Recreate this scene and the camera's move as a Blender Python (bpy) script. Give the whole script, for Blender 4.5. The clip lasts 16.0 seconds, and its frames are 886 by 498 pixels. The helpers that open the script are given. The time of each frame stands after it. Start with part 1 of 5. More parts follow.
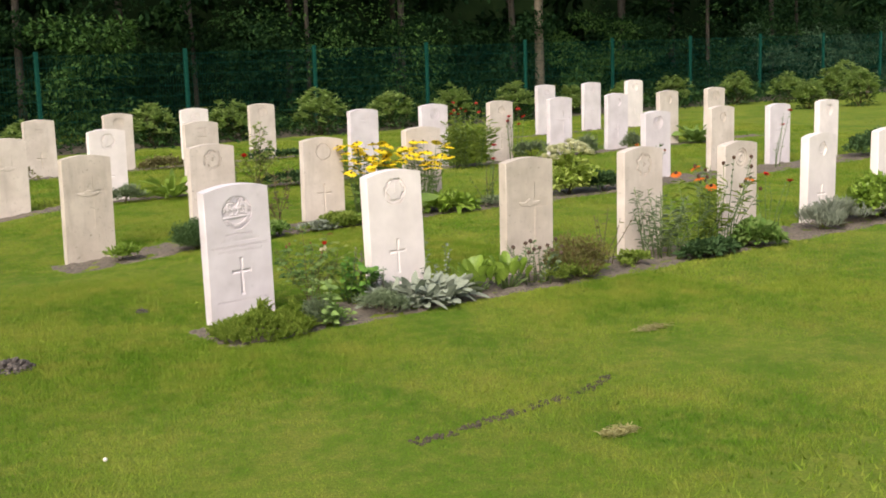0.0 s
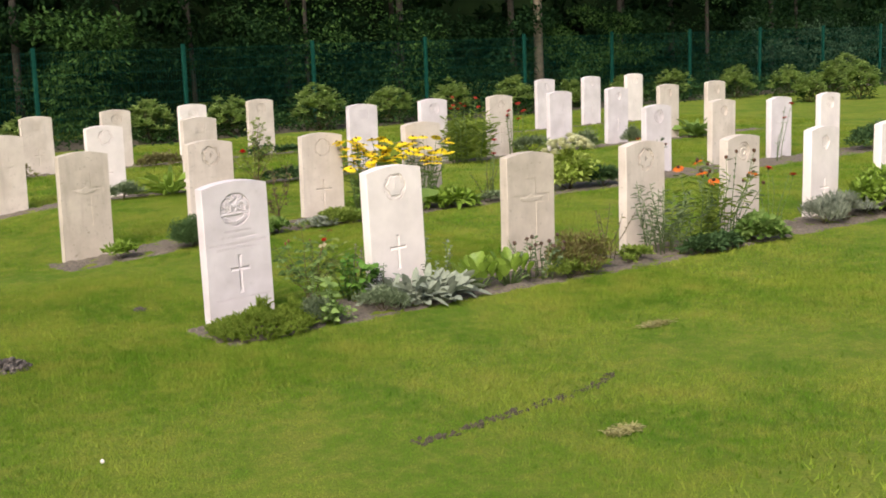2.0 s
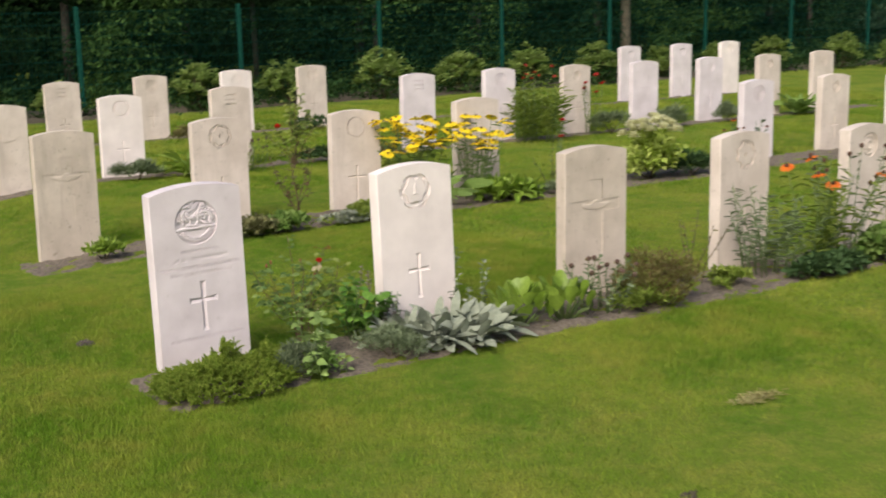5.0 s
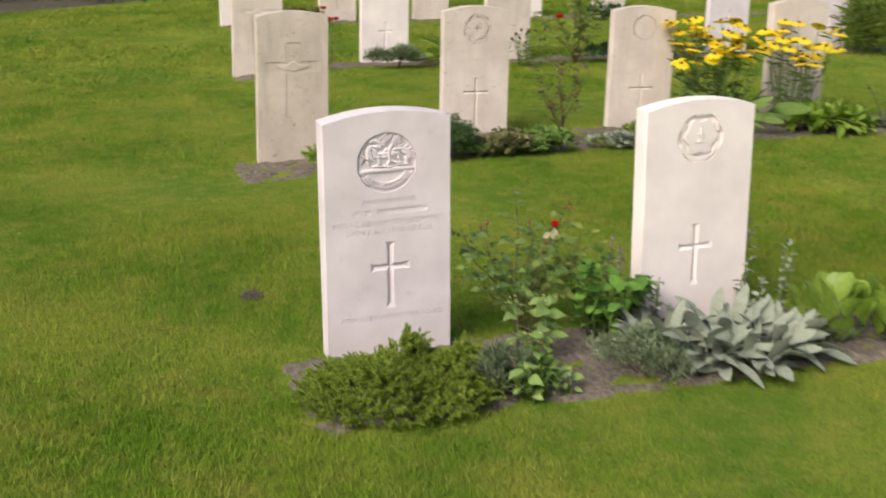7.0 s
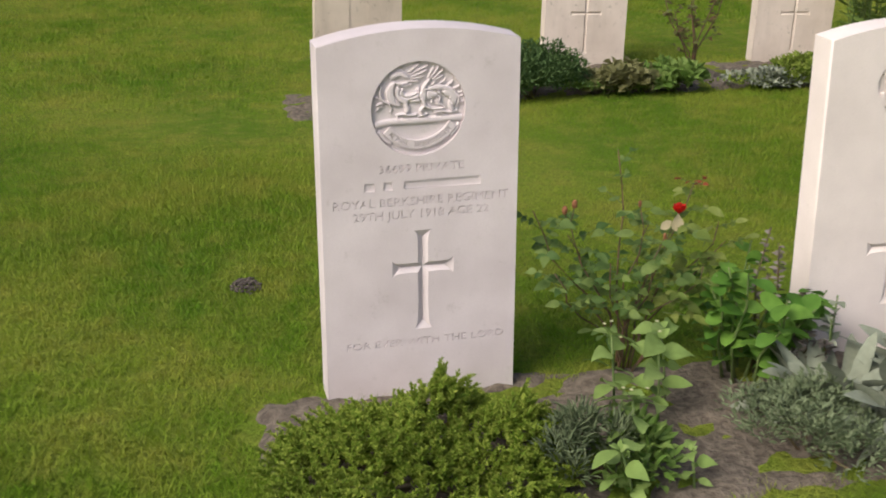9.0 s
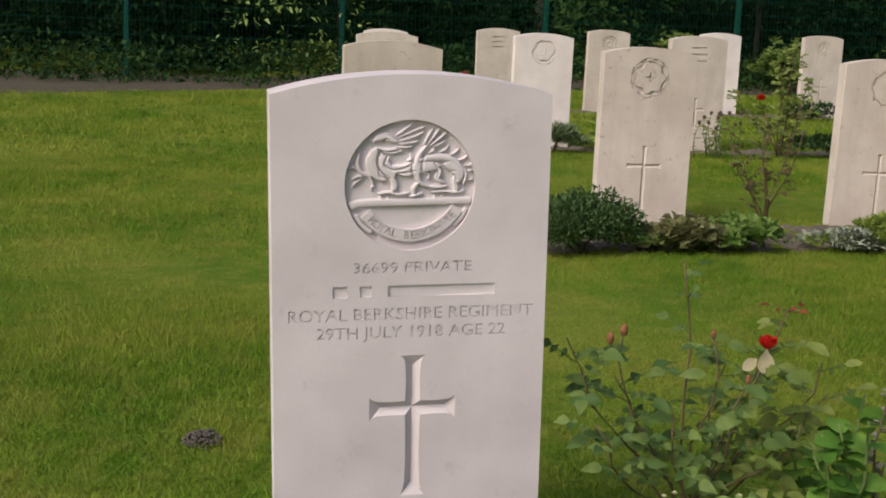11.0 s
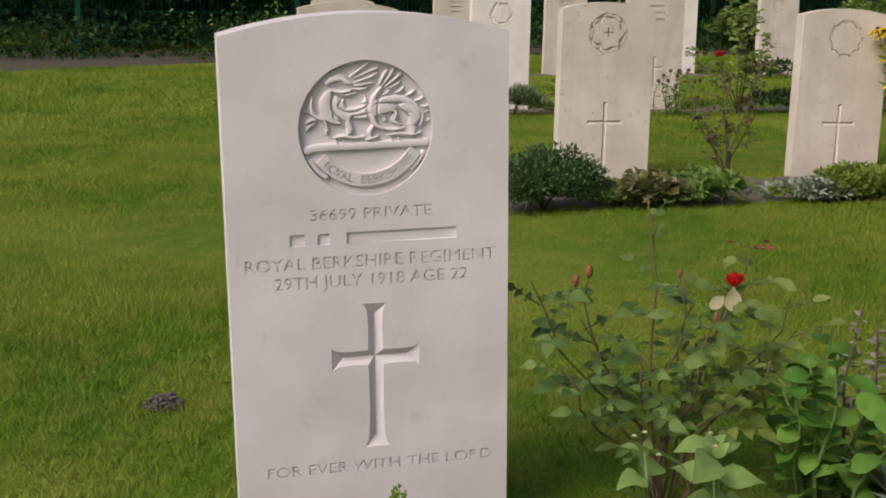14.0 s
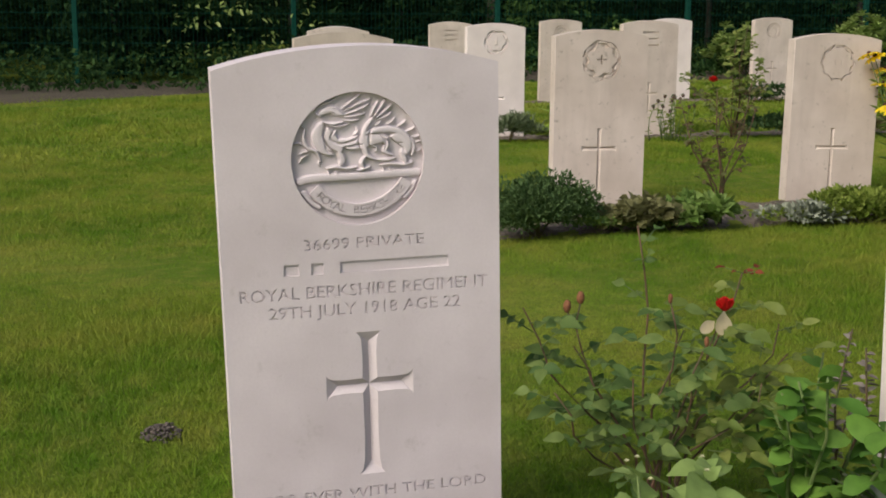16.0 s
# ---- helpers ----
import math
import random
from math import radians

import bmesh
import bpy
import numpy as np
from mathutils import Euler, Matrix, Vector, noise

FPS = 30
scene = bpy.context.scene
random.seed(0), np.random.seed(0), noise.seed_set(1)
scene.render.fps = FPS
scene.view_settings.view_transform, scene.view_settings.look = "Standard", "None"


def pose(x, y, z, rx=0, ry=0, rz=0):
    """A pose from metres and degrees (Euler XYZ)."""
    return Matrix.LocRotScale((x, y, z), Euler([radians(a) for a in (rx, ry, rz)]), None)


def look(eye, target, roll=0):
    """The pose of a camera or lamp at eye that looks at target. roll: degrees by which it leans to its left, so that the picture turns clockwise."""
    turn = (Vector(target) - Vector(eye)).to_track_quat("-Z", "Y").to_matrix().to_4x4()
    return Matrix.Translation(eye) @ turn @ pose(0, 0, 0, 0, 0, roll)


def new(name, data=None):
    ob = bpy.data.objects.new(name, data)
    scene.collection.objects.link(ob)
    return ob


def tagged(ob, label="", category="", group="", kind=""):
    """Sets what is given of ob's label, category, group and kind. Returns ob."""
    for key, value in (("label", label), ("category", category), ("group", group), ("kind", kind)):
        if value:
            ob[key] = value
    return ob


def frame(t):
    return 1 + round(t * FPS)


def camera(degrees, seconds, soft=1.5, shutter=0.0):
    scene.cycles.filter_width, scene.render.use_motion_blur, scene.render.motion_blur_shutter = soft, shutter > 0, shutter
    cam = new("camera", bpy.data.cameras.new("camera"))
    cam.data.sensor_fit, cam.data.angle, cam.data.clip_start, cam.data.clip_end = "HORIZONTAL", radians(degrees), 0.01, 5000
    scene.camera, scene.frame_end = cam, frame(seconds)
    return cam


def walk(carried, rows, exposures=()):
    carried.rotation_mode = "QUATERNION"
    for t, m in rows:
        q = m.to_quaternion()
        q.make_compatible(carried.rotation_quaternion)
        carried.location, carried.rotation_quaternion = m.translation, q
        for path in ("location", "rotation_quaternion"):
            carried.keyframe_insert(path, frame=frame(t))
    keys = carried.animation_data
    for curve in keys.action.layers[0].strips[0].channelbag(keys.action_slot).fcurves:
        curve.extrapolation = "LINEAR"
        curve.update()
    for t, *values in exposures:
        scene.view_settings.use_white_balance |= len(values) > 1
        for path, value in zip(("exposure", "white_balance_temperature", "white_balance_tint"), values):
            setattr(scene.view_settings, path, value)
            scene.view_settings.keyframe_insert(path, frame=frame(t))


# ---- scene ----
LENS = 39.84
cam = camera(LENS, 16.0, soft=1.8, shutter=0.5)
PATH = [
    (0.0, -3.030, -5.751, 1.493, -37.63, -9.38, 1.58),
    (0.5, -3.014, -5.748, 1.492, -37.95, -9.54, 2.10),
    (1.0, -3.011, -5.742, 1.490, -38.02, -9.39, 2.17),
    (1.5, -3.012, -5.737, 1.487, -37.78, -9.28, 2.26),
    (2.0, -2.993, -5.690, 1.489, -37.70, -9.62, 1.83),
    (2.5, -2.928, -5.568, 1.485, -39.78, -10.05, 2.93),
    (3.0, -2.790, -5.416, 1.474, -40.45, -10.44, 3.52),
    (3.2, -2.696, -5.341, 1.479, -39.63, -10.26, 2.87),
    (5.3, -1.670, -4.338, 1.473, -31.18, -11.89, 0.72),
    (5.5, -1.584, -4.210, 1.465, -29.26, -13.06, 0.13),
    (6.0, -1.374, -3.872, 1.441, -25.99, -13.62, 1.94),
    (6.5, -1.214, -3.589, 1.435, -23.69, -17.16, 0.43),
    (7.0, -0.978, -3.291, 1.434, -19.01, -16.71, -0.98),
    (7.5, -0.864, -3.006, 1.394, -16.72, -17.14, -1.73),
    (8.0, -0.740, -2.713, 1.367, -15.78, -19.18, -2.00),
    (8.2, -0.670, -2.603, 1.362, -14.45, -20.27, -2.00),
    (10.3, -0.330, -1.684, 0.900, -12.27, -16.27, -0.89),
    (10.5, -0.312, -1.669, 0.914, -11.86, -13.47, -1.08),
    (11.0, -0.253, -1.612, 0.894, -10.10, -11.06, -2.32),
    (11.5, -0.262, -1.613, 0.874, -10.26, -11.65, -1.65),
    (12.0, -0.262, -1.596, 0.854, -12.35, -12.60, -1.64),
    (12.5, -0.250, -1.590, 0.853, -13.24, -12.23, -0.92),
    (13.0, -0.241, -1.582, 0.852, -13.14, -12.05, -0.05),
    (13.5, -0.239, -1.580, 0.850, -12.40, -12.13, -0.90),
    (14.0, -0.240, -1.583, 0.849, -12.10, -12.31, -0.86),
    (14.5, -0.243, -1.584, 0.851, -11.98, -12.03, -0.76),
    (15.0, -0.236, -1.594, 0.854, -11.92, -11.68, -0.55),
    (15.5, -0.233, -1.601, 0.855, -12.19, -11.43, -0.46),
    (16.0, -0.235, -1.604, 0.855, -12.27, -11.05, -0.24),
]
EXPOSURES = [(0.0, 0.58), (3.2, 0.58), (5.4, 0.33), (7.0, 0.42), (8.2, 0.30), (10.3, 0.05), (11.0, -0.03), (16.0, -0.07)]
walk(cam, [(t, pose(x, y, z, 90 + pitch, roll, yaw)) for t, x, y, z, yaw, pitch, roll in PATH], EXPOSURES)

# ---- light ----
SUN_DIR = Vector((-0.70, -0.46, 0.74)).normalized()
world = bpy.data.worlds.new("sky")
scene.world = world
world.use_nodes = True
wn = world.node_tree.nodes
sky = wn.new("ShaderNodeTexSky")
sky.sky_type = "NISHITA"
sky.sun_disc = False
sky.sun_elevation = math.asin(SUN_DIR.z)
sky.sun_rotation = math.atan2(SUN_DIR.x, SUN_DIR.y)
sky.air_density, sky.dust_density, sky.ozone_density = 1.0, 4.0, 0.6
wn["Background"].inputs["Strength"].default_value = 0.12
world.node_tree.links.new(sky.outputs[0], wn["Background"].inputs["Color"])
sun = new("sun", bpy.data.lights.new("sun", "SUN"))
sun.data.energy, sun.data.angle, sun.data.color = 2.5, radians(32), (1.0, 0.93, 0.84)
sun.matrix_world = look(SUN_DIR * 40, (0, 0, 0))

# ---- materials ----
def nodes_of(name):
    m = bpy.data.materials.new(name)
    m.use_nodes = True
    t = m.node_tree
    return m, t.nodes, t.links, t.nodes["Principled BSDF"]


def mix_node(n, l, fac, a, b, blend="MIX"):
    k = n.new("ShaderNodeMix")
    k.data_type, k.blend_type = "RGBA", blend
    for sock, v in ((k.inputs["Factor"], fac), (k.inputs[6], a), (k.inputs[7], b)):
        if hasattr(v, "links"):
            l.new(v, sock)
        elif isinstance(v, tuple):
            sock.default_value = (*v, 1.0)[:4]
        else:
            sock.default_value = v
    return k.outputs[2]


def world_noise(n, l, scale, detail=4.0, rough=0.6, stretch=(1, 1, 1), turn=0.0):
    g = n.new("ShaderNodeNewGeometry")
    mp = n.new("ShaderNodeMapping")
    mp.inputs["Scale"].default_value = stretch
    mp.inputs["Rotation"].default_value = (0, 0, turn)
    k = n.new("ShaderNodeTexNoise")
    k.inputs["Scale"].default_value = scale
    k.inputs["Detail"].default_value = detail
    k.inputs["Roughness"].default_value = rough
    l.new(g.outputs["Position"], mp.inputs["Vector"])
    l.new(mp.outputs[0], k.inputs["Vector"])
    return k.outputs["Fac"]


def ramp(n, l, src, stops):
    k = n.new("ShaderNodeValToRGB")
    while len(k.color_ramp.elements) < len(stops):
        k.color_ramp.elements.new(0.5)
    for e, (p, c) in zip(k.color_ramp.elements, stops):
        e.position = p
        e.color = (*c, 1.0) if isinstance(c, tuple) else (c, c, c, 1.0)
    l.new(src, k.inputs["Fac"])
    return k.outputs["Color"]


def bump(n, l, bsdf, src, strength, distance):
    b = n.new("ShaderNodeBump")
    b.inputs["Strength"].default_value = strength
    b.inputs["Distance"].default_value = distance
    l.new(src, b.inputs["Height"])
    l.new(b.outputs[0], bsdf.inputs["Normal"])


def stone_material(name, base, pale, grime):
    """Dressed limestone: soft mottling, fine grain, lichen stains and run marks."""
    m, n, l, p = nodes_of(name)
    broad = world_noise(n, l, 5.0, 3.0, 0.55)
    streak = world_noise(n, l, 14.0, 3.0, 0.6, (1, 1, 0.16))
    grain = world_noise(n, l, 260.0, 2.0, 0.5)
    spots = world_noise(n, l, 34.0, 5.0, 0.7)
    col = mix_node(n, l, ramp(n, l, broad, [(0.3, 0.0), (0.7, 1.0)]), tuple(c * 0.87 for c in base), pale)
    dark = tuple(c * 0.72 for c in base)
    col = mix_node(n, l, ramp(n, l, streak, [(0.52, 0.0), (0.8, 0.45 * grime)]), col, dark)
    col = mix_node(n, l, ramp(n, l, spots, [(0.6, 0.0), (0.78, 0.8 * grime)]), col, (0.2, 0.18, 0.14))
    col = mix_node(n, l, ramp(n, l, grain, [(0.3, 0.0), (0.7, 0.12)]), col, dark)
    l.new(col, p.inputs["Base Color"])
    p.inputs["Roughness"].default_value = 0.9
    p.inputs["Specular IOR Level"].default_value = 0.2
    bump(n, l, p, grain, 0.25, 0.0012)
    return m


def leaf_material(name, dark, light, rough=0.5, back=0.35, spec=0.35):
    """Leaves: every leaf its own tint between two greens, with light shining through."""
    m, n, l, p = nodes_of(name)
    g = n.new("ShaderNodeNewGeometry")
    vein = world_noise(n, l, 60.0, 2.0, 0.5)
    col = mix_node(n, l, g.outputs["Random Per Island"], dark, light)
    col = mix_node(n, l, ramp(n, l, vein, [(0.35, 0.0), (0.7, 0.35)]), col, tuple(c * 0.6 for c in dark))
    l.new(col, p.inputs["Base Color"])
    p.inputs["Roughness"].default_value = rough
    p.inputs["Specular IOR Level"].default_value = spec
    tr = n.new("ShaderNodeBsdfTranslucent")
    l.new(col, tr.inputs["Color"])
    ms = n.new("ShaderNodeMixShader")
    ms.inputs[0].default_value = back
    l.new(p.outputs[0], ms.inputs[1])
    l.new(tr.outputs[0], ms.inputs[2])
    l.new(ms.outputs[0], n["Material Output"].inputs["Surface"])
    return m


def plain_material(name, a, b, scale=40.0, rough=0.7, metal=0.0, relief=0.0):
    m, n, l, p = nodes_of(name)
    f = world_noise(n, l, scale, 4.0, 0.6)
    l.new(mix_node(n, l, ramp(n, l, f, [(0.35, 0.0), (0.65, 1.0)]), a, b), p.inputs["Base Color"])
    p.inputs["Roughness"].default_value = rough
    p.inputs["Metallic"].default_value = metal
    if relief:
        bump(n, l, p, f, 0.6, relief)
    return m


def lawn_colours(n, l):
    """Lawn green with mowing streaks, dry straw-coloured patches and lush dark ones."""
    patch = world_noise(n, l, 0.9, 4.0, 0.6)
    stripe = world_noise(n, l, 1.6, 3.0, 0.55, (1.0, 0.22, 1.0), 0.2)
    lush = world_noise(n, l, 1.5, 3.0, 0.55, (1.1, 0.7, 1.0), 0.3)
    mottle = world_noise(n, l, 4.2, 4.0, 0.62)
    small = world_noise(n, l, 12.0, 4.0, 0.65)
    col = mix_node(n, l, ramp(n, l, patch, [(0.40, 0.0), (0.62, 1.0)]), (0.118, 0.226, 0.014), (0.226, 0.298, 0.033))
    col = mix_node(n, l, ramp(n, l, stripe, [(0.45, 0.0), (0.7, 0.4)]), col, (0.272, 0.316, 0.046))
    col = mix_node(n, l, ramp(n, l, mottle, [(0.48, 0.0), (0.70, 0.6)]), col, (0.312, 0.300, 0.056))
    col = mix_node(n, l, ramp(n, l, lush, [(0.50, 0.0), (0.67, 0.75)]), col, (0.072, 0.188, 0.009))
    return mix_node(n, l, ramp(n, l, small, [(0.44, 0.0), (0.72, 0.55)]), col, (0.340, 0.330, 0.066))


def grass_material():
    m, n, l, p = nodes_of("grass_blades")
    g = n.new("ShaderNodeNewGeometry")
    col = lawn_colours(n, l)
    hue = n.new("ShaderNodeHueSaturation")
    mr = n.new("ShaderNodeMapRange")
    mr.inputs[3].default_value, mr.inputs[4].default_value = 0.8, 1.28
    l.new(g.outputs["Random Per Island"], mr.inputs[0])
    l.new(mr.outputs[0], hue.inputs["Value"])
    l.new(col, hue.inputs["Color"])
    l.new(hue.outputs[0], p.inputs["Base Color"])
    p.inputs["Roughness"].default_value = 0.6
    p.inputs["Specular IOR Level"].default_value = 0.12
    tr = n.new("ShaderNodeBsdfTranslucent")
    l.new(hue.outputs[0], tr.inputs["Color"])
    ms = n.new("ShaderNodeMixShader")
    ms.inputs[0].default_value = 0.4
    l.new(p.outputs[0], ms.inputs[1])
    l.new(tr.outputs[0], ms.inputs[2])
    l.new(ms.outputs[0], n["Material Output"].inputs["Surface"])
    return m


def lawn_material():
    m, n, l, p = nodes_of("lawn")
    col = lawn_colours(n, l)
    fine = world_noise(n, l, 70.0, 4.0, 0.7)
    col = mix_node(n, l, ramp(n, l, fine, [(0.3, 0.1), (0.7, 0.75)]), col, (0.085, 0.108, 0.018))
    l.new(col, p.inputs["Base Color"])
    p.inputs["Roughness"].default_value = 0.95
    p.inputs["Specular IOR Level"].default_value = 0.1
    bump(n, l, p, fine, 0.8, 0.02)
    return m


STONE_WARM = stone_material("limestone_warm", (0.605, 0.520, 0.455), (0.680, 0.598, 0.538), 1.1)
STONE_PALE = stone_material("limestone_pale", (0.675, 0.605, 0.628), (0.742, 0.675, 0.702), 0.3)
STONE_GREY = stone_material("limestone_weathered", (0.50, 0.43, 0.36), (0.61, 0.53, 0.455), 1.4)
STONE_WHITE = stone_material("limestone_new", (0.805, 0.722, 0.695), (0.855, 0.772, 0.745), 0.15)
GRASS, LAWN = grass_material(), lawn_material()
SOIL = plain_material("bed_soil", (0.085, 0.068, 0.052), (0.195, 0.160, 0.125), 55.0, 0.95, 0.0, 0.02)
SOIL_BORDER = plain_material("border_soil", (0.04, 0.034, 0.022), (0.10, 0.08, 0.055), 30.0, 0.95, 0.0, 0.02)
SOIL_DARK = plain_material("dug_soil", (0.06, 0.05, 0.045), (0.14, 0.115, 0.10), 60.0, 0.95, 0.0, 0.02)
FENCE_GREEN = plain_material("green_coated_steel", (0.003, 0.042, 0.030), (0.007, 0.058, 0.041), 20.0, 0.85)
FENCE_GREEN.node_tree.nodes["Principled BSDF"].inputs["Specular IOR Level"].default_value = 0.1
BARK = plain_material("bark", (0.025, 0.021, 0.015), (0.055, 0.045, 0.033), 14.0, 0.9, 0.0, 0.03)
STEM = plain_material("plant_stem", (0.06, 0.07, 0.025), (0.11, 0.065, 0.035), 60.0, 0.7)
STEM_GREEN = plain_material("green_stem", (0.08, 0.14, 0.03), (0.14, 0.19, 0.06), 60.0, 0.7)

# ---- building blocks ----
def mesh_of(name, verts, faces, material, smooth=False):
    me = bpy.data.meshes.new(name)
    verts = np.asarray(verts, dtype=np.float32)
    faces = np.asarray(faces, dtype=np.int32)
    k = faces.shape[1]
    me.vertices.add(len(verts))
    me.vertices.foreach_set("co", verts.ravel())
    me.loops.add(faces.size)
    me.loops.foreach_set("vertex_index", faces.ravel())
    me.polygons.add(len(faces))
    me.polygons.foreach_set("loop_start", np.arange(len(faces), dtype=np.int32) * k)
    me.update(calc_edges=True)
    me.materials.append(material)
    if smooth:
        me.shade_smooth()
    return me


def under(ob, parent):
    ob.parent = parent
    return ob


def part(name, bm, material, parent, label="", smooth=False):
    me = bpy.data.meshes.new(name)
    bm.to_mesh(me)
    bm.free()
    me.materials.append(material)
    if smooth:
        me.shade_smooth()
    ob = under(new(name, me), parent)
    return tagged(ob, label) if label else ob


def mesh_part(name, me, parent, label=""):
    ob = under(new(name, me), parent)
    return tagged(ob, label) if label else ob


def thing(name, x, y, z, label, category, group="", turn=0.0, lean=0.0, tip=0.0):
    e = new(name)
    e.empty_display_size = 0.1
    e.matrix_world = pose(x, y, z, tip, lean, turn)
    return tagged(e, label, category, group)


def tube(bm, pts, radii, sides=6):
    """A tapered round stem through pts."""
    rings = []
    for i, p in enumerate(pts):
        p = Vector(p)
        d = (Vector(pts[min(i + 1, len(pts) - 1)]) - Vector(pts[max(i - 1, 0)])).normalized()
        a = d.orthogonal().normalized()
        b = d.cross(a)
        rings.append([bm.verts.new(p + radii[i] * (math.cos(2 * math.pi * k / sides) * a + math.sin(2 * math.pi * k / sides) * b)) for k in range(sides)])
    for r, s in zip(rings, rings[1:]):
        for k in range(sides):
            bm.faces.new((r[k], r[(k + 1) % sides], s[(k + 1) % sides], s[k]))
    bm.faces.new(rings[-1])
    bm.faces.new(rings[0][::-1])


def ground_z(x, y):
    """The lawn lies all but level, with a shallow dip west of the rear rows."""
    u = np.clip((np.asarray(y, float) - 1.0) / 2.2, 0, 1)
    v = np.clip((1.5 - np.asarray(x, float)) / 1.4, 0, 1)
    return 0.064 - 0.0023 * np.clip(y, -8, 15) - 0.10 * u * u * (3 - 2 * u) * v * v * (3 - 2 * v)

# ---- ground ----
def spaced(a, b, fine, lo, hi, far):
    inner = np.arange(lo, hi + 1e-6, fine)
    grow = np.geomspace(1.0, far, 14)
    return np.concatenate([lo - grow[::-1], inner, hi + grow])


gx = spaced(0, 0, 0.25, -7, 24, 600)
gy = spaced(0, 0, 0.25, -9, 26, 600)
GX, GY = np.meshgrid(gx, gy)
lump = np.array([[noise.noise((x * 0.6, y * 0.6, 0)) * 0.012 for x in gx] for y in gy])
lump[(np.abs(GX) > 40) | (np.abs(GY) > 40)] = 0
GZ = ground_z(GX, GY) + lump
nxg = len(gx)
cell = np.arange(nxg * (len(gy) - 1)).reshape(len(gy) - 1, nxg)[:, :-1].ravel()
lawn = new("ground", mesh_of("ground", np.stack([GX, GY, GZ], -1).reshape(-1, 3), np.stack([cell, cell + 1, cell + nxg + 1, cell + nxg], 1), LAWN, True))
tagged(lawn, "mown green lawn with dry yellowish streaks between graves", "lawn", kind="structure")


def ground_at(x, y):
    return float(ground_z(x, y)) + (noise.noise((x * 0.6, y * 0.6, 0)) * 0.012 if abs(x) < 40 and abs(y) < 40 else 0)


ROW_Y = (0.0, 3.098, 6.022, 9.055)
# flower beds: x from, x to, front edge, back edge
BEDS = [(-0.36, 7.0, -0.515, 0.09), (0.0, 10.4, 2.55, 3.19), (0.52, 12.0, 5.78, 6.12), (0.95, 13.4, 8.86, 9.15)]


def bed(x0, x1, y0, y1, row):
    nx, ny = int((x1 - x0) / 0.035), 22
    vs, fs = [], []
    for j in range(ny + 1):
        for i in range(nx + 1):
            u, v = i / nx, j / ny
            x = x0 + (x1 - x0) * u
            edge = min(u * (x1 - x0), (1 - u) * (x1 - x0), v * (y1 - y0), (1 - v) * (y1 - y0))
            y = y0 + (y1 - y0) * v
            wob = 0.035 * noise.noise((x * 2.1, y * 2.1, row * 7.0 + 3))
            rise = min(1.0, edge / 0.07)
            rough = 0.022 * noise.noise((x * 9, y * 9, 2)) + 0.014 * noise.noise((x * 27, y * 27, 5)) + 0.008 * noise.noise((x * 70, y * 70, 5))
            vs.append((x + wob, y + wob, ground_at(x, y) - 0.014 + rise * (0.02 + rough)))
    for j in range(ny):
        for i in range(nx):
            a = j * (nx + 1) + i
            fs.append((a, a + 1, a + nx + 2, a + nx + 1))
    ob = new("flower_bed", mesh_of("flower_bed", vs, fs, SOIL, True))
    return tagged(ob, "narrow bed of bare grey-brown crumbly soil along headstones", "flower bed", "flower beds", "structure")


for r, b in enumerate(BEDS):
    bed(*b, r)


def in_bed(x, y):
    hit = np.zeros(len(x), bool)
    for r, (x0, x1, y0, y1) in enumerate(BEDS):
        yy = y
        fray = 0.03 * np.sin(x * 13.0 + r) + 0.025 * np.sin(x * 31.0 + y * 17.0)
        hit |= (x > x0 + 0.035 + 0.03 * np.sin(y * 19)) & (x < x1) & (yy > y0 + 0.04 + fray) & (yy < y1 - 0.045 + fray)
    return hit


rng = np.random.default_rng(7)


def grass(name, x0, x1, y0, y1, per_m2, height, width, keep=None):
    """Short mown blades, each a thin bent spike."""
    count = int((x1 - x0) * (y1 - y0) * per_m2)
    x, y = rng.uniform(x0, x1, count), rng.uniform(y0, y1, count)
    ok = ~in_bed(x, y)
    if keep is not None:
        ok &= keep(x, y)
    x, y = x[ok], y[ok]
    k = len(x)
    tuft = 0.75 + 0.5 * np.sin(x * 3.1 + np.sin(y * 2.3)) * np.sin(y * 2.7 + 1) * 0.5
    h = height * rng.uniform(0.4, 1.2, k) * tuft
    a = rng.uniform(0, 2 * np.pi, k)
    w = width * rng.uniform(0.6, 1.2, k)
    lean = rng.uniform(0.3, 1.7, k) * h
    b = rng.uniform(0, 2 * np.pi, k)
    z = ground_z(x, y) - 0.008
    c, s = np.cos(a) * w / 2, np.sin(a) * w / 2
    lx, ly = np.cos(b) * lean, np.sin(b) * lean
    v = np.empty((k, 3, 3), np.float32)
    v[:, 0] = np.stack([x - c, y - s, z], 1)
    v[:, 1] = np.stack([x + c, y + s, z], 1)
    v[:, 2] = np.stack([x + lx, y + ly, z + h + 0.008], 1)
    ob = new(name, mesh_of(name, v.reshape(-1, 3), np.arange(3 * k).reshape(-1, 3), GRASS))
    return tagged(ob, "short mown grass blades covering the lawn", "grass", "lawn grass", "stuff")


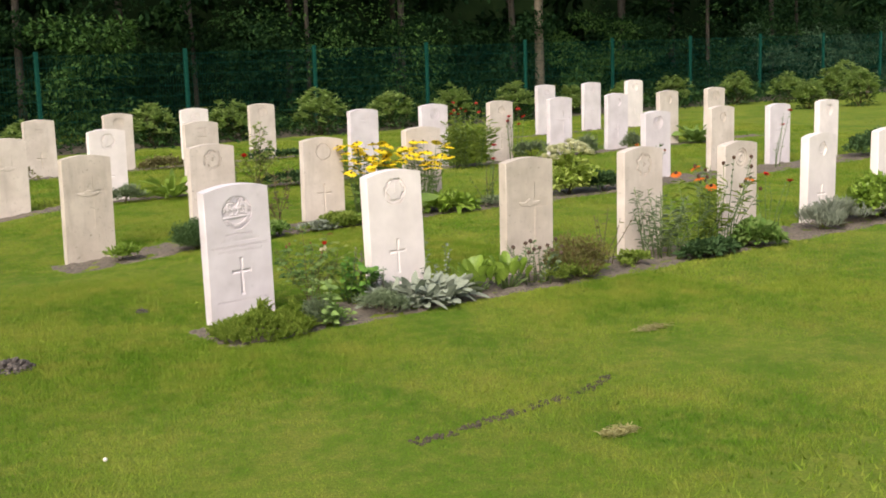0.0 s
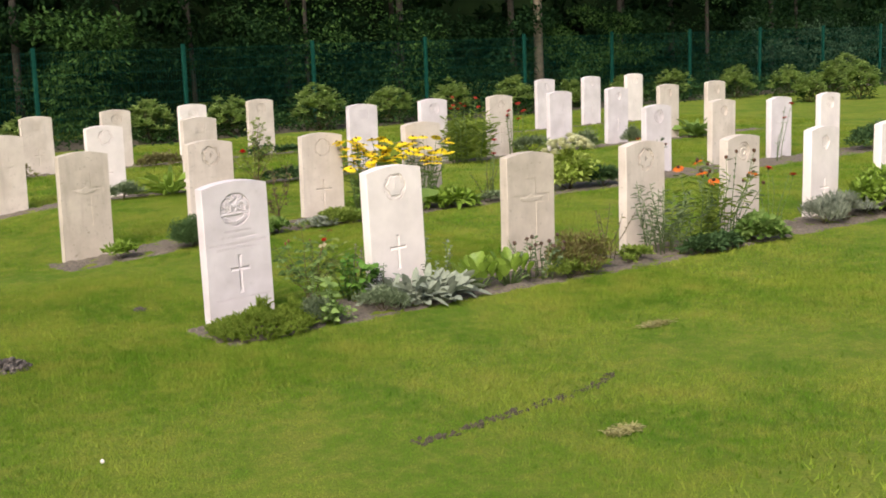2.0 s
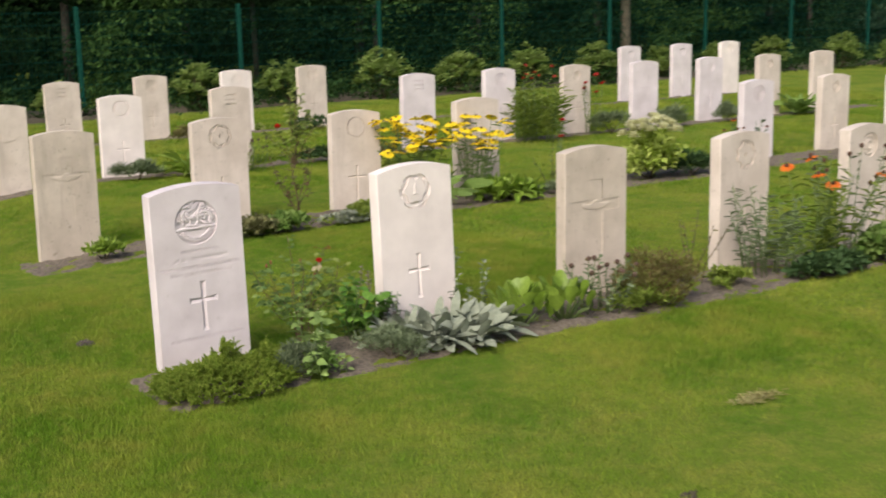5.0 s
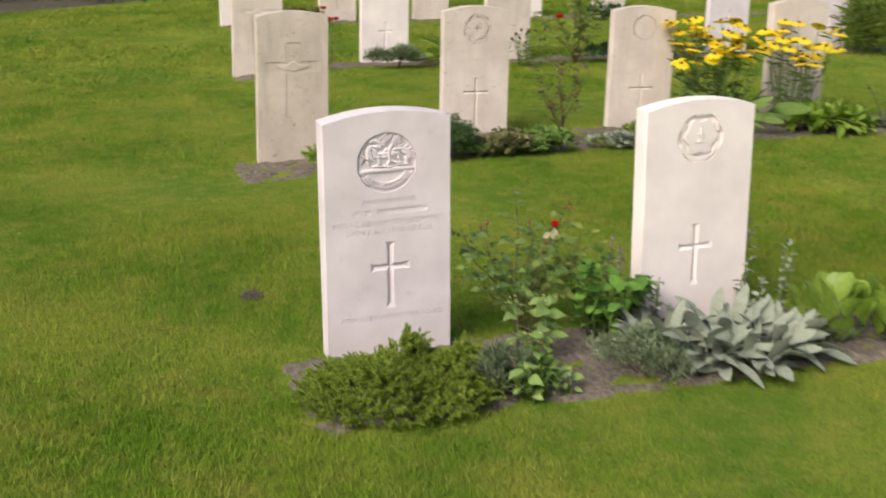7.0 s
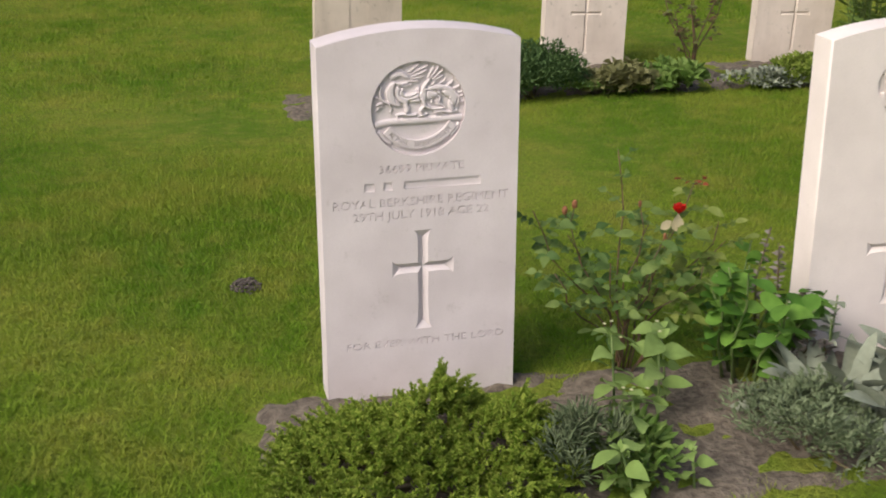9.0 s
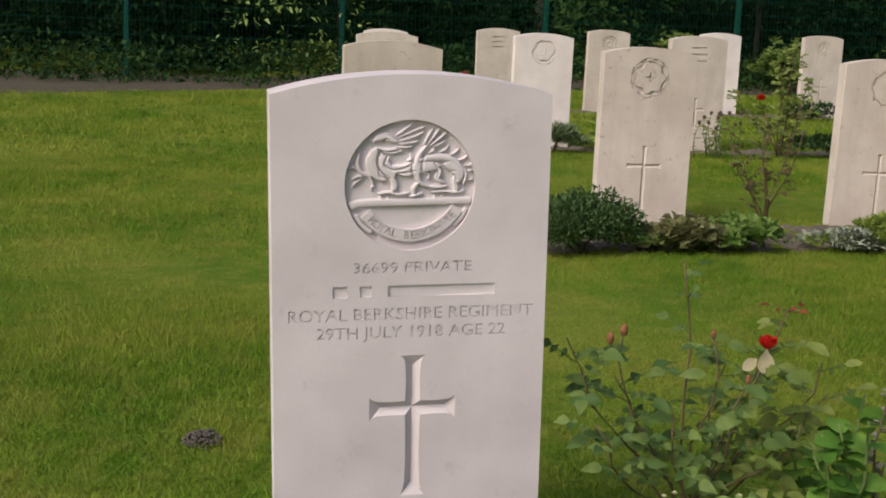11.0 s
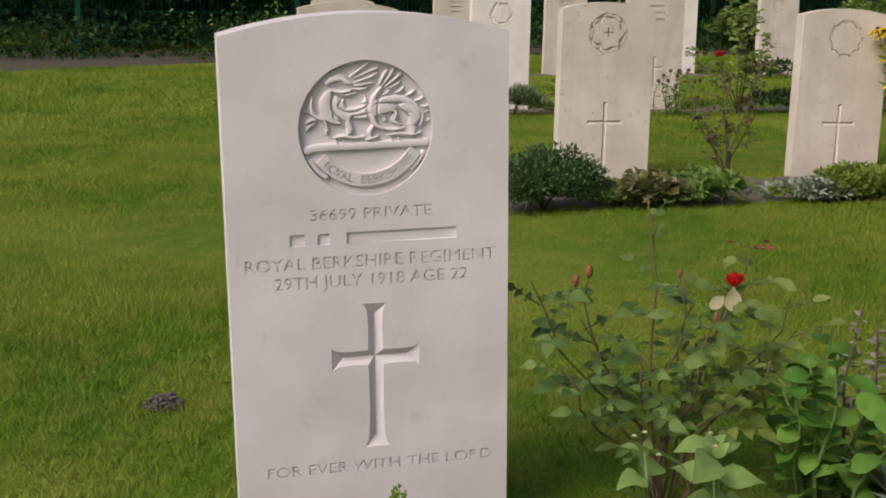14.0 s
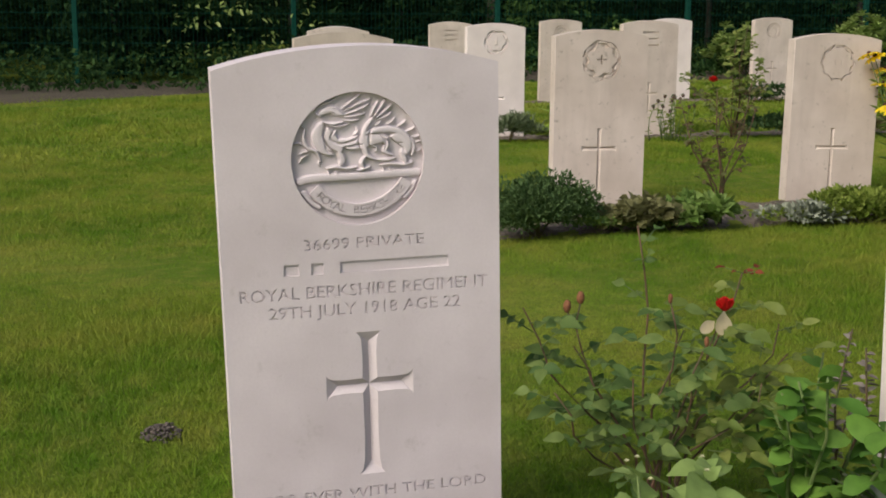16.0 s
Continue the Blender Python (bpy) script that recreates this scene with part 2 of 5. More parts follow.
grass("grass", -1.9, 2.6, -1.3, 2.55, 20000, 0.024, 0.0040)
grass("grass", -2.6, 4.6, 2.55, 6.0, 8000, 0.026, 0.0060)
grass("grass", -2.4, 3.4, -3.3, -1.3, 9000, 0.025, 0.0050)
grass("grass", 2.6, 9.5, -3.3, 2.55, 4000, 0.028, 0.0075)
grass("grass", 4.6, 13.0, 2.55, 6.0, 2200, 0.036, 0.0095)
grass("grass", -3.5, 14.0, 6.0, 11.9, 1500, 0.042, 0.012)


def thinning(x, y):
    """Blades grow sparse away from the graves."""
    covered = (x > -3.5) & (x < 14) & (y > 6) & (y < 11.9) | (x > -2.6) & (x < 13) & (y > 2.55) & (y < 6) | (x > -1.9) & (x < 9.5) & (y > -1.3) & (y < 2.55) | (x > -2.4) & (x < 9.5) & (y > -3.3) & (y < -1.3)
    away = np.hypot(np.maximum(np.maximum(-2.4 - x, x - 10), 0), np.maximum(-3.3 - y, 0))
    return ~covered & (y < 11.9) & (rng.uniform(0, 1, len(x)) < np.exp(-away / 1.6))


grass("grass", -10, 20, -10, 12, 1500, 0.036, 0.0105, thinning)

# ---- headstones ----
W2, SHOULDER, RISE, THICK = 0.1905, 0.783, 0.0265, 0.076


def outline(hw=W2, shoulder=0.0, rise=RISE, bottom=-0.95, steps=14):
    """The headstone's face: straight sides and a shallow arched top; 0 is the shoulder."""
    pts = [(-hw, bottom), (hw, bottom)]
    r = (hw * hw + rise * rise) / (2 * rise)
    a = math.asin(hw / r)
    for i in range(steps + 1):
        t = a - 2 * a * i / steps
        pts.append((r * math.sin(t), shoulder + rise - r + r * math.cos(t)))
    return pts


def arm(length, hw, flare):
    """One arm of a cross along +x: side points (x, half width), flaring at the end."""
    return [(hw, hw), (length * 0.55, hw * 0.92), (length * 0.86, hw * 1.05), (length * 0.95, hw * 1.3), (length, hw * flare)]


def cross_arms(up, down, side, hw, flare):
    return [(0, arm(side, hw, flare)), (90, arm(up, hw, flare)), (180, arm(side, hw, flare)), (270, arm(down, hw, flare))]


def cross_outline(cx, cz, arms):
    pts = []
    for deg, a in arms:
        c, s = math.cos(radians(deg)), math.sin(radians(deg))
        loop = [(x, -w) for x, w in a[1:]] + [(x, w) for x, w in a[::-1]]
        pts += [(cx + x * c - y * s, cz + x * s + y * c) for x, y in loop]
    return pts


def cross_cut(bm, cx, cz, arms, depth):
    """The sloping sides of a cut cross, meeting in a valley."""
    for deg, a in arms:
        c, s = math.cos(radians(deg)), math.sin(radians(deg))

        def at(x, y, d):
            return bm.verts.new((cx + x * c - y * s, d, cz + x * s + y * c))

        end = a[-1][0] - a[-1][1] * 0.9
        mid = [(0.0, depth)] + [(min(x, end), depth) for x, w in a[1:-1]] + [(end, depth)]
        for sign in (1, -1):
            for i in range(len(a) - 1):
                q = [at(a[i][0], sign * a[i][1], 0), at(a[i + 1][0], sign * a[i + 1][1], 0), at(mid[i + 1][0], 0, mid[i + 1][1]), at(mid[i][0], 0, mid[i][1])]
                bm.faces.new(q)
        bm.faces.new([at(a[-1][0], a[-1][1], 0), at(a[-1][0], -a[-1][1], 0), at(end, 0, depth)])


def text_splines(body, size, cx, cz, width=0.0):
    """Letter outlines centred at (cx, cz); width squeezes or widens the line to fit."""
    cu = bpy.data.curves.new("letters", "FONT")
    cu.body, cu.size, cu.align_x, cu.align_y = body, size, "CENTER", "CENTER"
    cu.resolution_u = 3
    ob = new("letters", cu)
    bpy.context.view_layer.update()
    fac = width / ob.dimensions.x if width else 1.0
    got = ob.to_curve(bpy.context.evaluated_depsgraph_get())
    loops = []
    for s in got.splines:
        pts = s.bezier_points if s.type == "BEZIER" else s.points
        loop = []
        for i, p in enumerate(pts):
            q = pts[(i + 1) % len(pts)]
            if s.type == "BEZIER":
                bent = (p.handle_right - p.co).length + (q.handle_left - q.co).length > 1e-6
                steps = 3 if bent else 1
                for k in range(steps):
                    t = k / steps
                    b = (1 - t) ** 3 * p.co + 3 * t * (1 - t) ** 2 * p.handle_right + 3 * t * t * (1 - t) * q.handle_left + t ** 3 * q.co
                    loop.append((cx + b.x * fac, cz + b.y))
            else:
                loop.append((cx + p.co.x * fac, cz + p.co.y))
        clean = [a for a, b in zip(loop, loop[-1:] + loop[:-1]) if abs(a[0] - b[0]) + abs(a[1] - b[1]) > 2e-5]
        if len(clean) > 2:
            loops.append(clean)
    ob.to_curve_clear()
    bpy.data.objects.remove(ob)
    bpy.data.curves.remove(cu)
    return loops


def bar(cx, cz, w, h):
    return [(cx - w / 2, cz - h / 2), (cx + w / 2, cz - h / 2), (cx + w / 2, cz + h / 2), (cx - w / 2, cz + h / 2)]


def circle(cx, cz, r, steps=40, wave=0.0, lobes=8, flat=1.0):
    return [(cx + (r * (1 + wave * math.cos(lobes * t))) * math.cos(t), cz + flat * (r * (1 + wave * math.cos(lobes * t))) * math.sin(t)) for t in (2 * math.pi * i / steps for i in range(steps))]


def sheet_mesh(name, loops, depth, material):
    """A plate in the xz plane, from y = 0 back to y = depth, bounded by loops; inner loops are holes."""
    cu = bpy.data.curves.new(name, "CURVE")
    cu.dimensions, cu.fill_mode, cu.extrude = "2D", "BOTH", depth / 2
    for loop in loops:
        s = cu.splines.new("POLY")
        s.points.add(len(loop) - 1)
        for p, (x, z) in zip(s.points, loop):
            p.co = (x, z, 0, 1)
        s.use_cyclic_u = True
    ob = new(name, cu)
    bpy.context.view_layer.update()
    me = bpy.data.meshes.new_from_object(ob.evaluated_get(bpy.context.evaluated_depsgraph_get()))
    bpy.data.objects.remove(ob)
    bpy.data.curves.remove(cu)
    me.transform(Matrix.Translation((0, depth / 2, 0)) @ Matrix.Rotation(radians(90), 4, "X"))
    me.materials.clear()
    me.materials.append(material)
    return me


def body_bm():
    """The slab behind the carved face, its back edges slightly rounded."""
    bm = bmesh.new()
    pts = outline()
    layers = [(0.009, 0.0), (THICK - 0.004, 0.0), (THICK, 0.004)]
    rings = []
    for y, inset in layers:
        k = 1 - inset / W2
        rings.append([bm.verts.new((x * k, y, z - inset if z > -0.5 else z)) for x, z in pts])
    for a, b in zip(rings, rings[1:]):
        for i in range(len(pts)):
            j = (i + 1) % len(pts)
            bm.faces.new((a[j], a[i], b[i], b[j]))
    bm.faces.new(rings[0])
    bm.faces.new(rings[-1][::-1])
    bmesh.ops.recalc_face_normals(bm, faces=bm.faces)
    return bm


CUT = 0.009
CROSS_TALL = cross_arms(0.082, 0.185, 0.074, 0.0085, 1.6)
CROSS_STD = cross_arms(0.076, 0.131, 0.061, 0.0100, 1.8)


def relief(bm, pts, width, height, y0=CUT, taper=True):
    """A raised carved stroke: a low ridge along pts, thin at the ends."""
    n = len(pts)
    rows = []
    for i, (x, z) in enumerate(pts):
        ax, az = pts[max(i - 1, 0)]
        bx, bz = pts[min(i + 1, n - 1)]
        d = math.hypot(bx - ax, bz - az) or 1
        nx, nz = -(bz - az) / d, (bx - ax) / d
        t = i / (n - 1)
        w = width * (0.35 + 0.65 * math.sin(math.pi * min(max(t, 0.0), 1.0)) ** 0.6 if taper else 1.0)
        rows.append([bm.verts.new((x + nx * w * k, y0 - height * hgt, z + nz * w * k)) for k, hgt in ((-1, 0), (-0.82, 0.8), (0, 1.0), (0.82, 0.8), (1, 0))])
    for a, b in zip(rows, rows[1:]):
        for k in range(4):
            bm.faces.new((a[k], a[k + 1], b[k + 1], b[k]))
    for r in (rows[0], rows[-1]):
        bm.faces.new(r)


def curve_pts(ctrl, steps=6):
    """A smooth line through control points."""
    out = []
    c = [ctrl[0]] + list(ctrl) + [ctrl[-1]]
    for i in range(1, len(c) - 2):
        for k in range(steps):
            t = k / steps
            out.append(tuple(0.5 * (2 * c[i][j] + (c[i + 1][j] - c[i - 1][j]) * t + (2 * c[i - 1][j] - 5 * c[i][j] + 4 * c[i + 1][j] - c[i + 2][j]) * t * t + (3 * c[i][j] - c[i - 1][j] - 3 * c[i + 1][j] + c[i + 2][j]) * t ** 3) for j in (0, 1)))
    out.append(tuple(ctrl[-1]))
    return out


def wreath(bm, cx, cz, r, leaves=10, gap=0.0, y0=CUT):
    for i in range(leaves):
        a = 2 * math.pi * (i + 0.5) / leaves
        if abs(((a - math.pi / 2 + math.pi) % (2 * math.pi)) - math.pi) < gap:
            continue
        p = [(cx + r * math.cos(a + s * 0.26) * (1 + 0.06 * (k % 2)), cz + r * math.sin(a + s * 0.26) * (1 + 0.06 * (k % 2))) for k, s in enumerate((-1, 0, 1))]
        relief(bm, p, r * 0.17, 0.007, y0)


def star(bm, cx, cz, r, points=8, y0=CUT):
    for i in range(points):
        a = 2 * math.pi * i / points + math.pi / 2
        relief(bm, [(cx + r * 0.3 * math.cos(a), cz + r * 0.3 * math.sin(a)), (cx + r * 0.7 * math.cos(a), cz + r * 0.7 * math.sin(a)), (cx + r * math.cos(a), cz + r * math.sin(a))], r * 0.16, 0.006, y0)


def carved_plates(e, loops, lines, material, shallow=0.0011):
    """The dressed face in two layers: lettering is cut only into the thin outer skin, badge and cross go deeper."""
    outer = sheet_mesh("carved_face", loops + lines, shallow, material)
    inner = sheet_mesh("carved_face", loops, CUT - shallow, material)
    inner.transform(Matrix.Translation((0, shallow, 0)))
    bm = bmesh.new()
    bm.from_mesh(outer)
    bm.from_mesh(inner)
    bm.to_mesh(outer)
    bm.free()
    bpy.data.meshes.remove(inner)
    return mesh_part("carved_face", outer, e)


def headstone(x, y, top, design, material, label, turn=0.0, lean=0.0, tip=0.0):
    """One war-grave headstone: slab, carved face with sunk badge and cut cross, and the badge's relief."""
    e = thing("headstone", x, y, top, label, "headstone", "rows of headstones", turn, lean, tip)
    part("slab", body_bm(), material, e)
    loops, lines, bm, cut = [outline()], [], bmesh.new(), bmesh.new()
    bz, skin = -0.095, 0.0011
    if design == "main":
        return e, loops
    if design in ("cross_badge", "bars_badge", "ring", "star", "wreath", "oak"):
        cz = -0.448
        arms = CROSS_TALL if design in ("star", "wreath") and y > 1 else CROSS_STD
        loops.append(cross_outline(0, cz, arms))
        cross_cut(cut, 0, cz, arms, CUT * 0.95)
    if design == "star":
        # sunk ring round a scalloped boss with a small cut cross, a crown above
        loops += [circle(0, bz, 0.080, 60, 0.02, 7), circle(0, bz, 0.057, 70, 0.13, 7), cross_outline(0, bz + 0.004, cross_arms(0.019, 0.019, 0.019, 0.0028, 1.3))]
        wreath(bm, 0, bz, 0.070, 9, 0.35)
        relief(bm, [(-0.016, bz + 0.068), (0, bz + 0.076), (0.016, bz + 0.068)], 0.010, 0.008)
    elif design == "wreath":
        # thin scalloped ring with two small strokes inside
        loops += [circle(0, bz, 0.076, 60, 0.02, 10), circle(0, bz, 0.064, 80, 0.055, 10)]
        lines += [bar(-0.012, bz, 0.006, 0.024), bar(0.014, bz, 0.006, 0.024)]
        wreath(bm, 0, bz, 0.071, 10)
    elif design == "oak":
        # sunk scalloped ring round a smooth boss, a crown above and a ribbon below
        loops += [circle(0, bz, 0.079, 72, 0.035, 6), circle(0, bz + 0.004, 0.053, 72, 0.11, 6)]
        wreath(bm, 0, bz, 0.067, 6, 0.5)
        relief(bm, [(-0.020, bz + 0.070), (0, bz + 0.080), (0.020, bz + 0.070)], 0.011, 0.009)
        relief(bm, [(0.0, bz - 0.008), (0.002, bz + 0.012), (0.0, bz + 0.034)], 0.007, 0.0035, 0.0)
        relief(bm, [(-0.013, bz + 0.012), (0.0, bz + 0.016), (0.013, bz + 0.012)], 0.005, 0.003, 0.0)
        relief(bm, [(-0.016, bz - 0.012), (0.0, bz - 0.009), (0.016, bz - 0.012)], 0.005, 0.003, 0.0)
        relief(bm, curve_pts([(-0.052, bz - 0.050), (0, bz - 0.071), (0.052, bz - 0.050)]), 0.010, 0.007)
    elif design == "ring":
        loops.append(circle(0, bz, 0.072, 40))
        wreath(bm, 0, bz, 0.052, 14)
        relief(bm, circle(0, bz, 0.026, 16) + circle(0, bz, 0.026, 16)[:1], 0.007, 0.007, taper=False)
    elif design == "bars_badge":
        for k in range(3):
            loops.append(bar(0, bz + 0.045 - 0.042 * k, 0.11, 0.013))
    elif design == "cross_badge":
        loops.append(circle(0, bz, 0.055, 36, 0.06, 5))
        wreath(bm, 0, bz, 0.036, 8)
    elif design == "great_cross":
        # a broad shallow sunk cross with a winged badge standing up at its crossing
        skin = 0.0032
        u, v, w = 0.040, 0.148, 0.0415
        lines.append([(-w, -0.53), (w, -0.53), (u, -0.292), (v, -0.292), (v, -0.236), (u, -0.236), (u, -0.135), (-u, -0.135), (-u, -0.236), (-v, -0.236), (-v, -0.292), (-u, -0.292)])
        relief(bm, curve_pts([(-0.085, -0.258), (-0.045, -0.268), (0.0, -0.262), (0.045, -0.268), (0.085, -0.258)]), 0.015, 0.0036, skin)
        relief(bm, circle(0, -0.262, 0.02, 12) + circle(0, -0.262, 0.02, 12)[:1], 0.007, 0.004, skin, False)
    if design in ("star", "wreath", "ring", "bars_badge"):
        for k, (w, h) in enumerate(((0.10, 0.008), (0.17, 0.011), (0.24, 0.008), (0.16, 0.008))):
            count = int(w / 0.016)
            for j in range(count):
                lines.append(bar((j + 0.5 - count / 2) * w / count, -0.218 - 0.027 * k, w / count * random.uniform(0.25, 0.6), h * 0.45))
    carved_plates(e, loops, lines, material, skin)
    for piece, name in ((bm, "badge"), (cut, "cross")):
        if not piece.verts:
            piece.free()
            continue
        bmesh.ops.remove_doubles(piece, verts=piece.verts, dist=1e-5)
        bmesh.ops.recalc_face_normals(piece, faces=piece.faces)
        made = part(name, piece, material, e)
        if name == "badge":
            tagged(made, kind="stuff")
    return e, loops

# ---- the rows of headstones ----
WARM = "cream limestone war-grave headstone with arched top and cut cross"
PALE = "pale limestone war-grave headstone with carved badge and cross"
WHITE = "clean white limestone war-grave headstone standing in its row"
GREY = "weathered grey-beige limestone headstone with a broad outlined cross"
# x, height of the shoulder, design, stone, words, turn
HEADSTONES = {
    0: [(1.02, 0.775, "oak", STONE_WHITE, PALE, 0.5), (2.065, 0.769, "great_cross", STONE_GREY, GREY, -1), (3.1, 0.761, "star", STONE_WARM, WARM, 1.5), (4.129, 0.731, "ring", STONE_WARM, WARM, 3), (5.113, 0.727, "cross_badge", STONE_WHITE, WHITE, 3), (6.059, 0.712, "cross_badge", STONE_WHITE, WHITE, 0)],
    1: [(0.402, 0.745, "great_cross", STONE_GREY, GREY, 1), (1.439, 0.755, "star", STONE_WARM, WARM, -2.5), (2.48, 0.740, "wreath", STONE_WARM, WARM, -4), (3.539, 0.765, "great_cross", STONE_WARM, GREY, -1.6), (6.62, 0.745, "ring", STONE_PALE, PALE, 0), (7.664, 0.745, "cross_badge", STONE_WARM, WARM, 0), (8.673, 0.721, "great_cross", STONE_PALE, PALE, 1.4), (9.609, 0.724, "ring", STONE_WHITE, WHITE, 0.7)],
    2: [(0.766, 0.723, "great_cross", STONE_WARM, WARM, 0), (1.772, 0.750, "oak", STONE_WHITE, WHITE, 0), (2.813, 0.769, "bars_badge", STONE_WARM, WARM, 0), (4.874, 0.790, "bars_badge", STONE_PALE, PALE, -1), (5.894, 0.797, "ring", STONE_PALE, PALE, -2), (6.943, 0.786, "cross_badge", STONE_WARM, WARM, 1), (7.964, 0.785, "great_cross", STONE_PALE, PALE, -1), (9.018, 0.786, "cross_badge", STONE_PALE, PALE, 0), (10.035, 0.78, "cross_badge", STONE_WARM, WARM, 0), (11.041, 0.785, "ring", STONE_WARM, WARM, 0)],
    3: [(1.156, 0.69, "cross_badge", STONE_WHITE, WHITE, 0), (2.157, 0.731, "bars_badge", STONE_WARM, WARM, 0), (3.173, 0.754, "ring", STONE_WARM, WARM, 0), (4.233, 0.765, "ring", STONE_WHITE, WHITE, -1), (5.24, 0.776, "ring", STONE_WARM, WARM, 0), (10.478, 0.82, "cross_badge", STONE_PALE, PALE, 0), (11.516, 0.82, "cross_badge", STONE_PALE, PALE, 0), (12.538, 0.822, "ring", STONE_WHITE, WHITE, 0)],
}
for row, stones in HEADSTONES.items():
    for x, top, design, material, label, turn in stones:
        lean = random.uniform(-0.5, 0.5)
        headstone(x, ROW_Y[row], top, design, material, label, turn, -1.7 if (row, x) == (0, 1.02) else lean)

# ---- the headstone that the camera comes to ----
main, loops = headstone(0.0, 0.0, SHOULDER, "main", STONE_PALE, "pale pinkish limestone war-grave headstone with dragon badge, lettering and cross", 0.8, -1.55, 1.18)
MAIN_CROSS = cross_arms(0.077, 0.131, 0.061, 0.0105, 1.75)
BX, BZ, BR = -0.0035, -0.1232, 0.0895
loops += [circle(BX, BZ, BR, 80), cross_outline(0.003, -0.439, MAIN_CROSS)]
lines = []
for words, size, z, width in (("36699 PRIVATE", 0.0215, -0.2365, 0.164), ("ROYAL BERKSHIRE REGIMENT", 0.024, -0.302, 0.342), ("29TH JULY 1918 AGE 22", 0.0235, -0.328, 0.2645), ("FOR EVER WITH THE LORD", 0.0215, -0.597, 0.318)):
    lines += text_splines(words, size, 0.008 if z < -0.5 else 0.001, z, width)
# the dead man's name stays three plain bars
for x, w in ((-0.100, 0.020), (-0.065, 0.016), (0.041, 0.150)):
    lines.append(bar(x + 0.001, -0.2690, w, 0.0155))
carved_plates(main, loops, lines, STONE_PALE, 0.0025)
bm = bmesh.new()
cross_cut(bm, 0.003, -0.439, MAIN_CROSS, CUT * 0.98)
bmesh.ops.remove_doubles(bm, verts=bm.verts, dist=1e-5)
bmesh.ops.recalc_face_normals(bm, faces=bm.faces)
part("cross", bm, STONE_PALE, main, "cut cross with flared ends")


def on_disc(pts):
    """From a drawing grid 704 wide across the sunk disc to the stone's face."""
    k = BR / 352
    return [(BX + (x - 403) * k, BZ + (422 - y) * k) for x, y in pts]


def stroke_field(gx, gz, pts, w0, taper):
    """Distance from every grid point to a carved line, and the line's half width at that place."""
    best = np.full(gx.shape, 1e9)
    half = np.full(gx.shape, w0)
    n = len(pts)
    for i, ((ax, az), (bx, bz)) in enumerate(zip(pts, pts[1:])):
        dx, dz = bx - ax, bz - az
        t = np.clip(((gx - ax) * dx + (gz - az) * dz) / max(dx * dx + dz * dz, 1e-12), 0, 1)
        d = np.hypot(gx - ax - t * dx, gz - az - t * dz)
        u = (i + t) / (n - 1)
        w = w0 * (0.35 + 0.65 * np.clip(np.sin(np.pi * u), 0, 1) ** 0.6) if taper else w0
        near = d < best
        best = np.where(near, d, best)
        half = np.where(near, w, half)
    return best, half


def carving(raised, flat_bands, grooves, size=250):
    """The sunk disc's floor with the badge standing up from it: raised strokes run together into flat-topped forms with crisp edges, parted by fine cut lines."""
    g = np.linspace(-BR, BR, size)
    gx, gz = np.meshgrid(BX + g, BZ + g)
    high = np.zeros(gx.shape)
    for strokes, taper, level in ((raised, True, 0.0056), (flat_bands, False, 0.0046)):
        for w, *pts in strokes:
            d, half = stroke_field(gx, gz, curve_pts(on_disc(pts), 5), 0.0032 * w, taper)
            e = np.clip((half - d) / 0.0015, 0, 1)
            dome = 0.0008 * np.clip(1 - d / half, 0, 1)
            high = np.maximum(high, (level * np.minimum(1, 0.6 + half / 0.008)) * e * e * (3 - 2 * e) + dome)
    for w, *pts in grooves:
        d, half = stroke_field(gx, gz, curve_pts(on_disc(pts), 5), 0.00125 * w, True)
        high = high - np.minimum(high, 0.0032 * np.exp(-(d / half) ** 2))
    v = np.stack([gx, CUT - 0.0004 - high, gz], -1).reshape(-1, 3)
    c = np.arange(size * (size - 1)).reshape(size - 1, size)[:, :-1].ravel()
    f = np.stack([c, c + 1, c + size + 1, c + size], 1)
    mid = v[f].mean(1)
    f = f[np.hypot(mid[:, 0] - BX, mid[:, 2] - BZ) < BR - 0.0002]
    return mesh_part("badge", mesh_of("badge", v, f, STONE_PALE, True), main, "raised carving of a winged dragon on a bar")


HEAD_STROKES = [(1.55, (206, 182), (258, 164), (335, 190)), (0.8, (228, 222), (275, 234), (335, 226)), (0.6, (192, 172), (206, 188), (226, 192)), (0.55, (186, 165), (222, 130), (270, 116), (312, 94)), (0.7, (245, 146), (285, 148), (318, 168))]
MANE_STROKES = [(0.62, (325, 160), (380, 118), (430, 84)), (0.75, (340, 170), (412, 138), (482, 110)), (0.75, (348, 186), (418, 164), (474, 136)), (0.7, (345, 202), (400, 196), (448, 186)), (0.7, (330, 216), (378, 220), (415, 214)), (0.6, (248, 240), (302, 249), (362, 238))]
BODY_STROKES = [(2.5, (222, 228), (194, 290), (212, 352), (268, 388)), (2.7, (252, 262), (272, 322), (318, 372)), (2.7, (300, 328), (382, 344), (470, 326), (560, 318)), (1.0, (292, 268), (276, 306), (312, 330), (372, 318), (414, 298)), (1.6, (440, 292), (512, 276), (592, 276), (652, 300), (692, 352)), (0.55, (402, 252), (408, 278), (384, 294))]
HAUNCH_STROKES = [(2.6, (588, 312), (640, 328), (666, 370), (640, 412)), (1.2, (528, 318), (562, 350), (548, 388), (592, 412)), (0.9, (692, 330), (706, 372), (690, 424)), (0.7, (470, 352), (505, 366), (500, 392))]
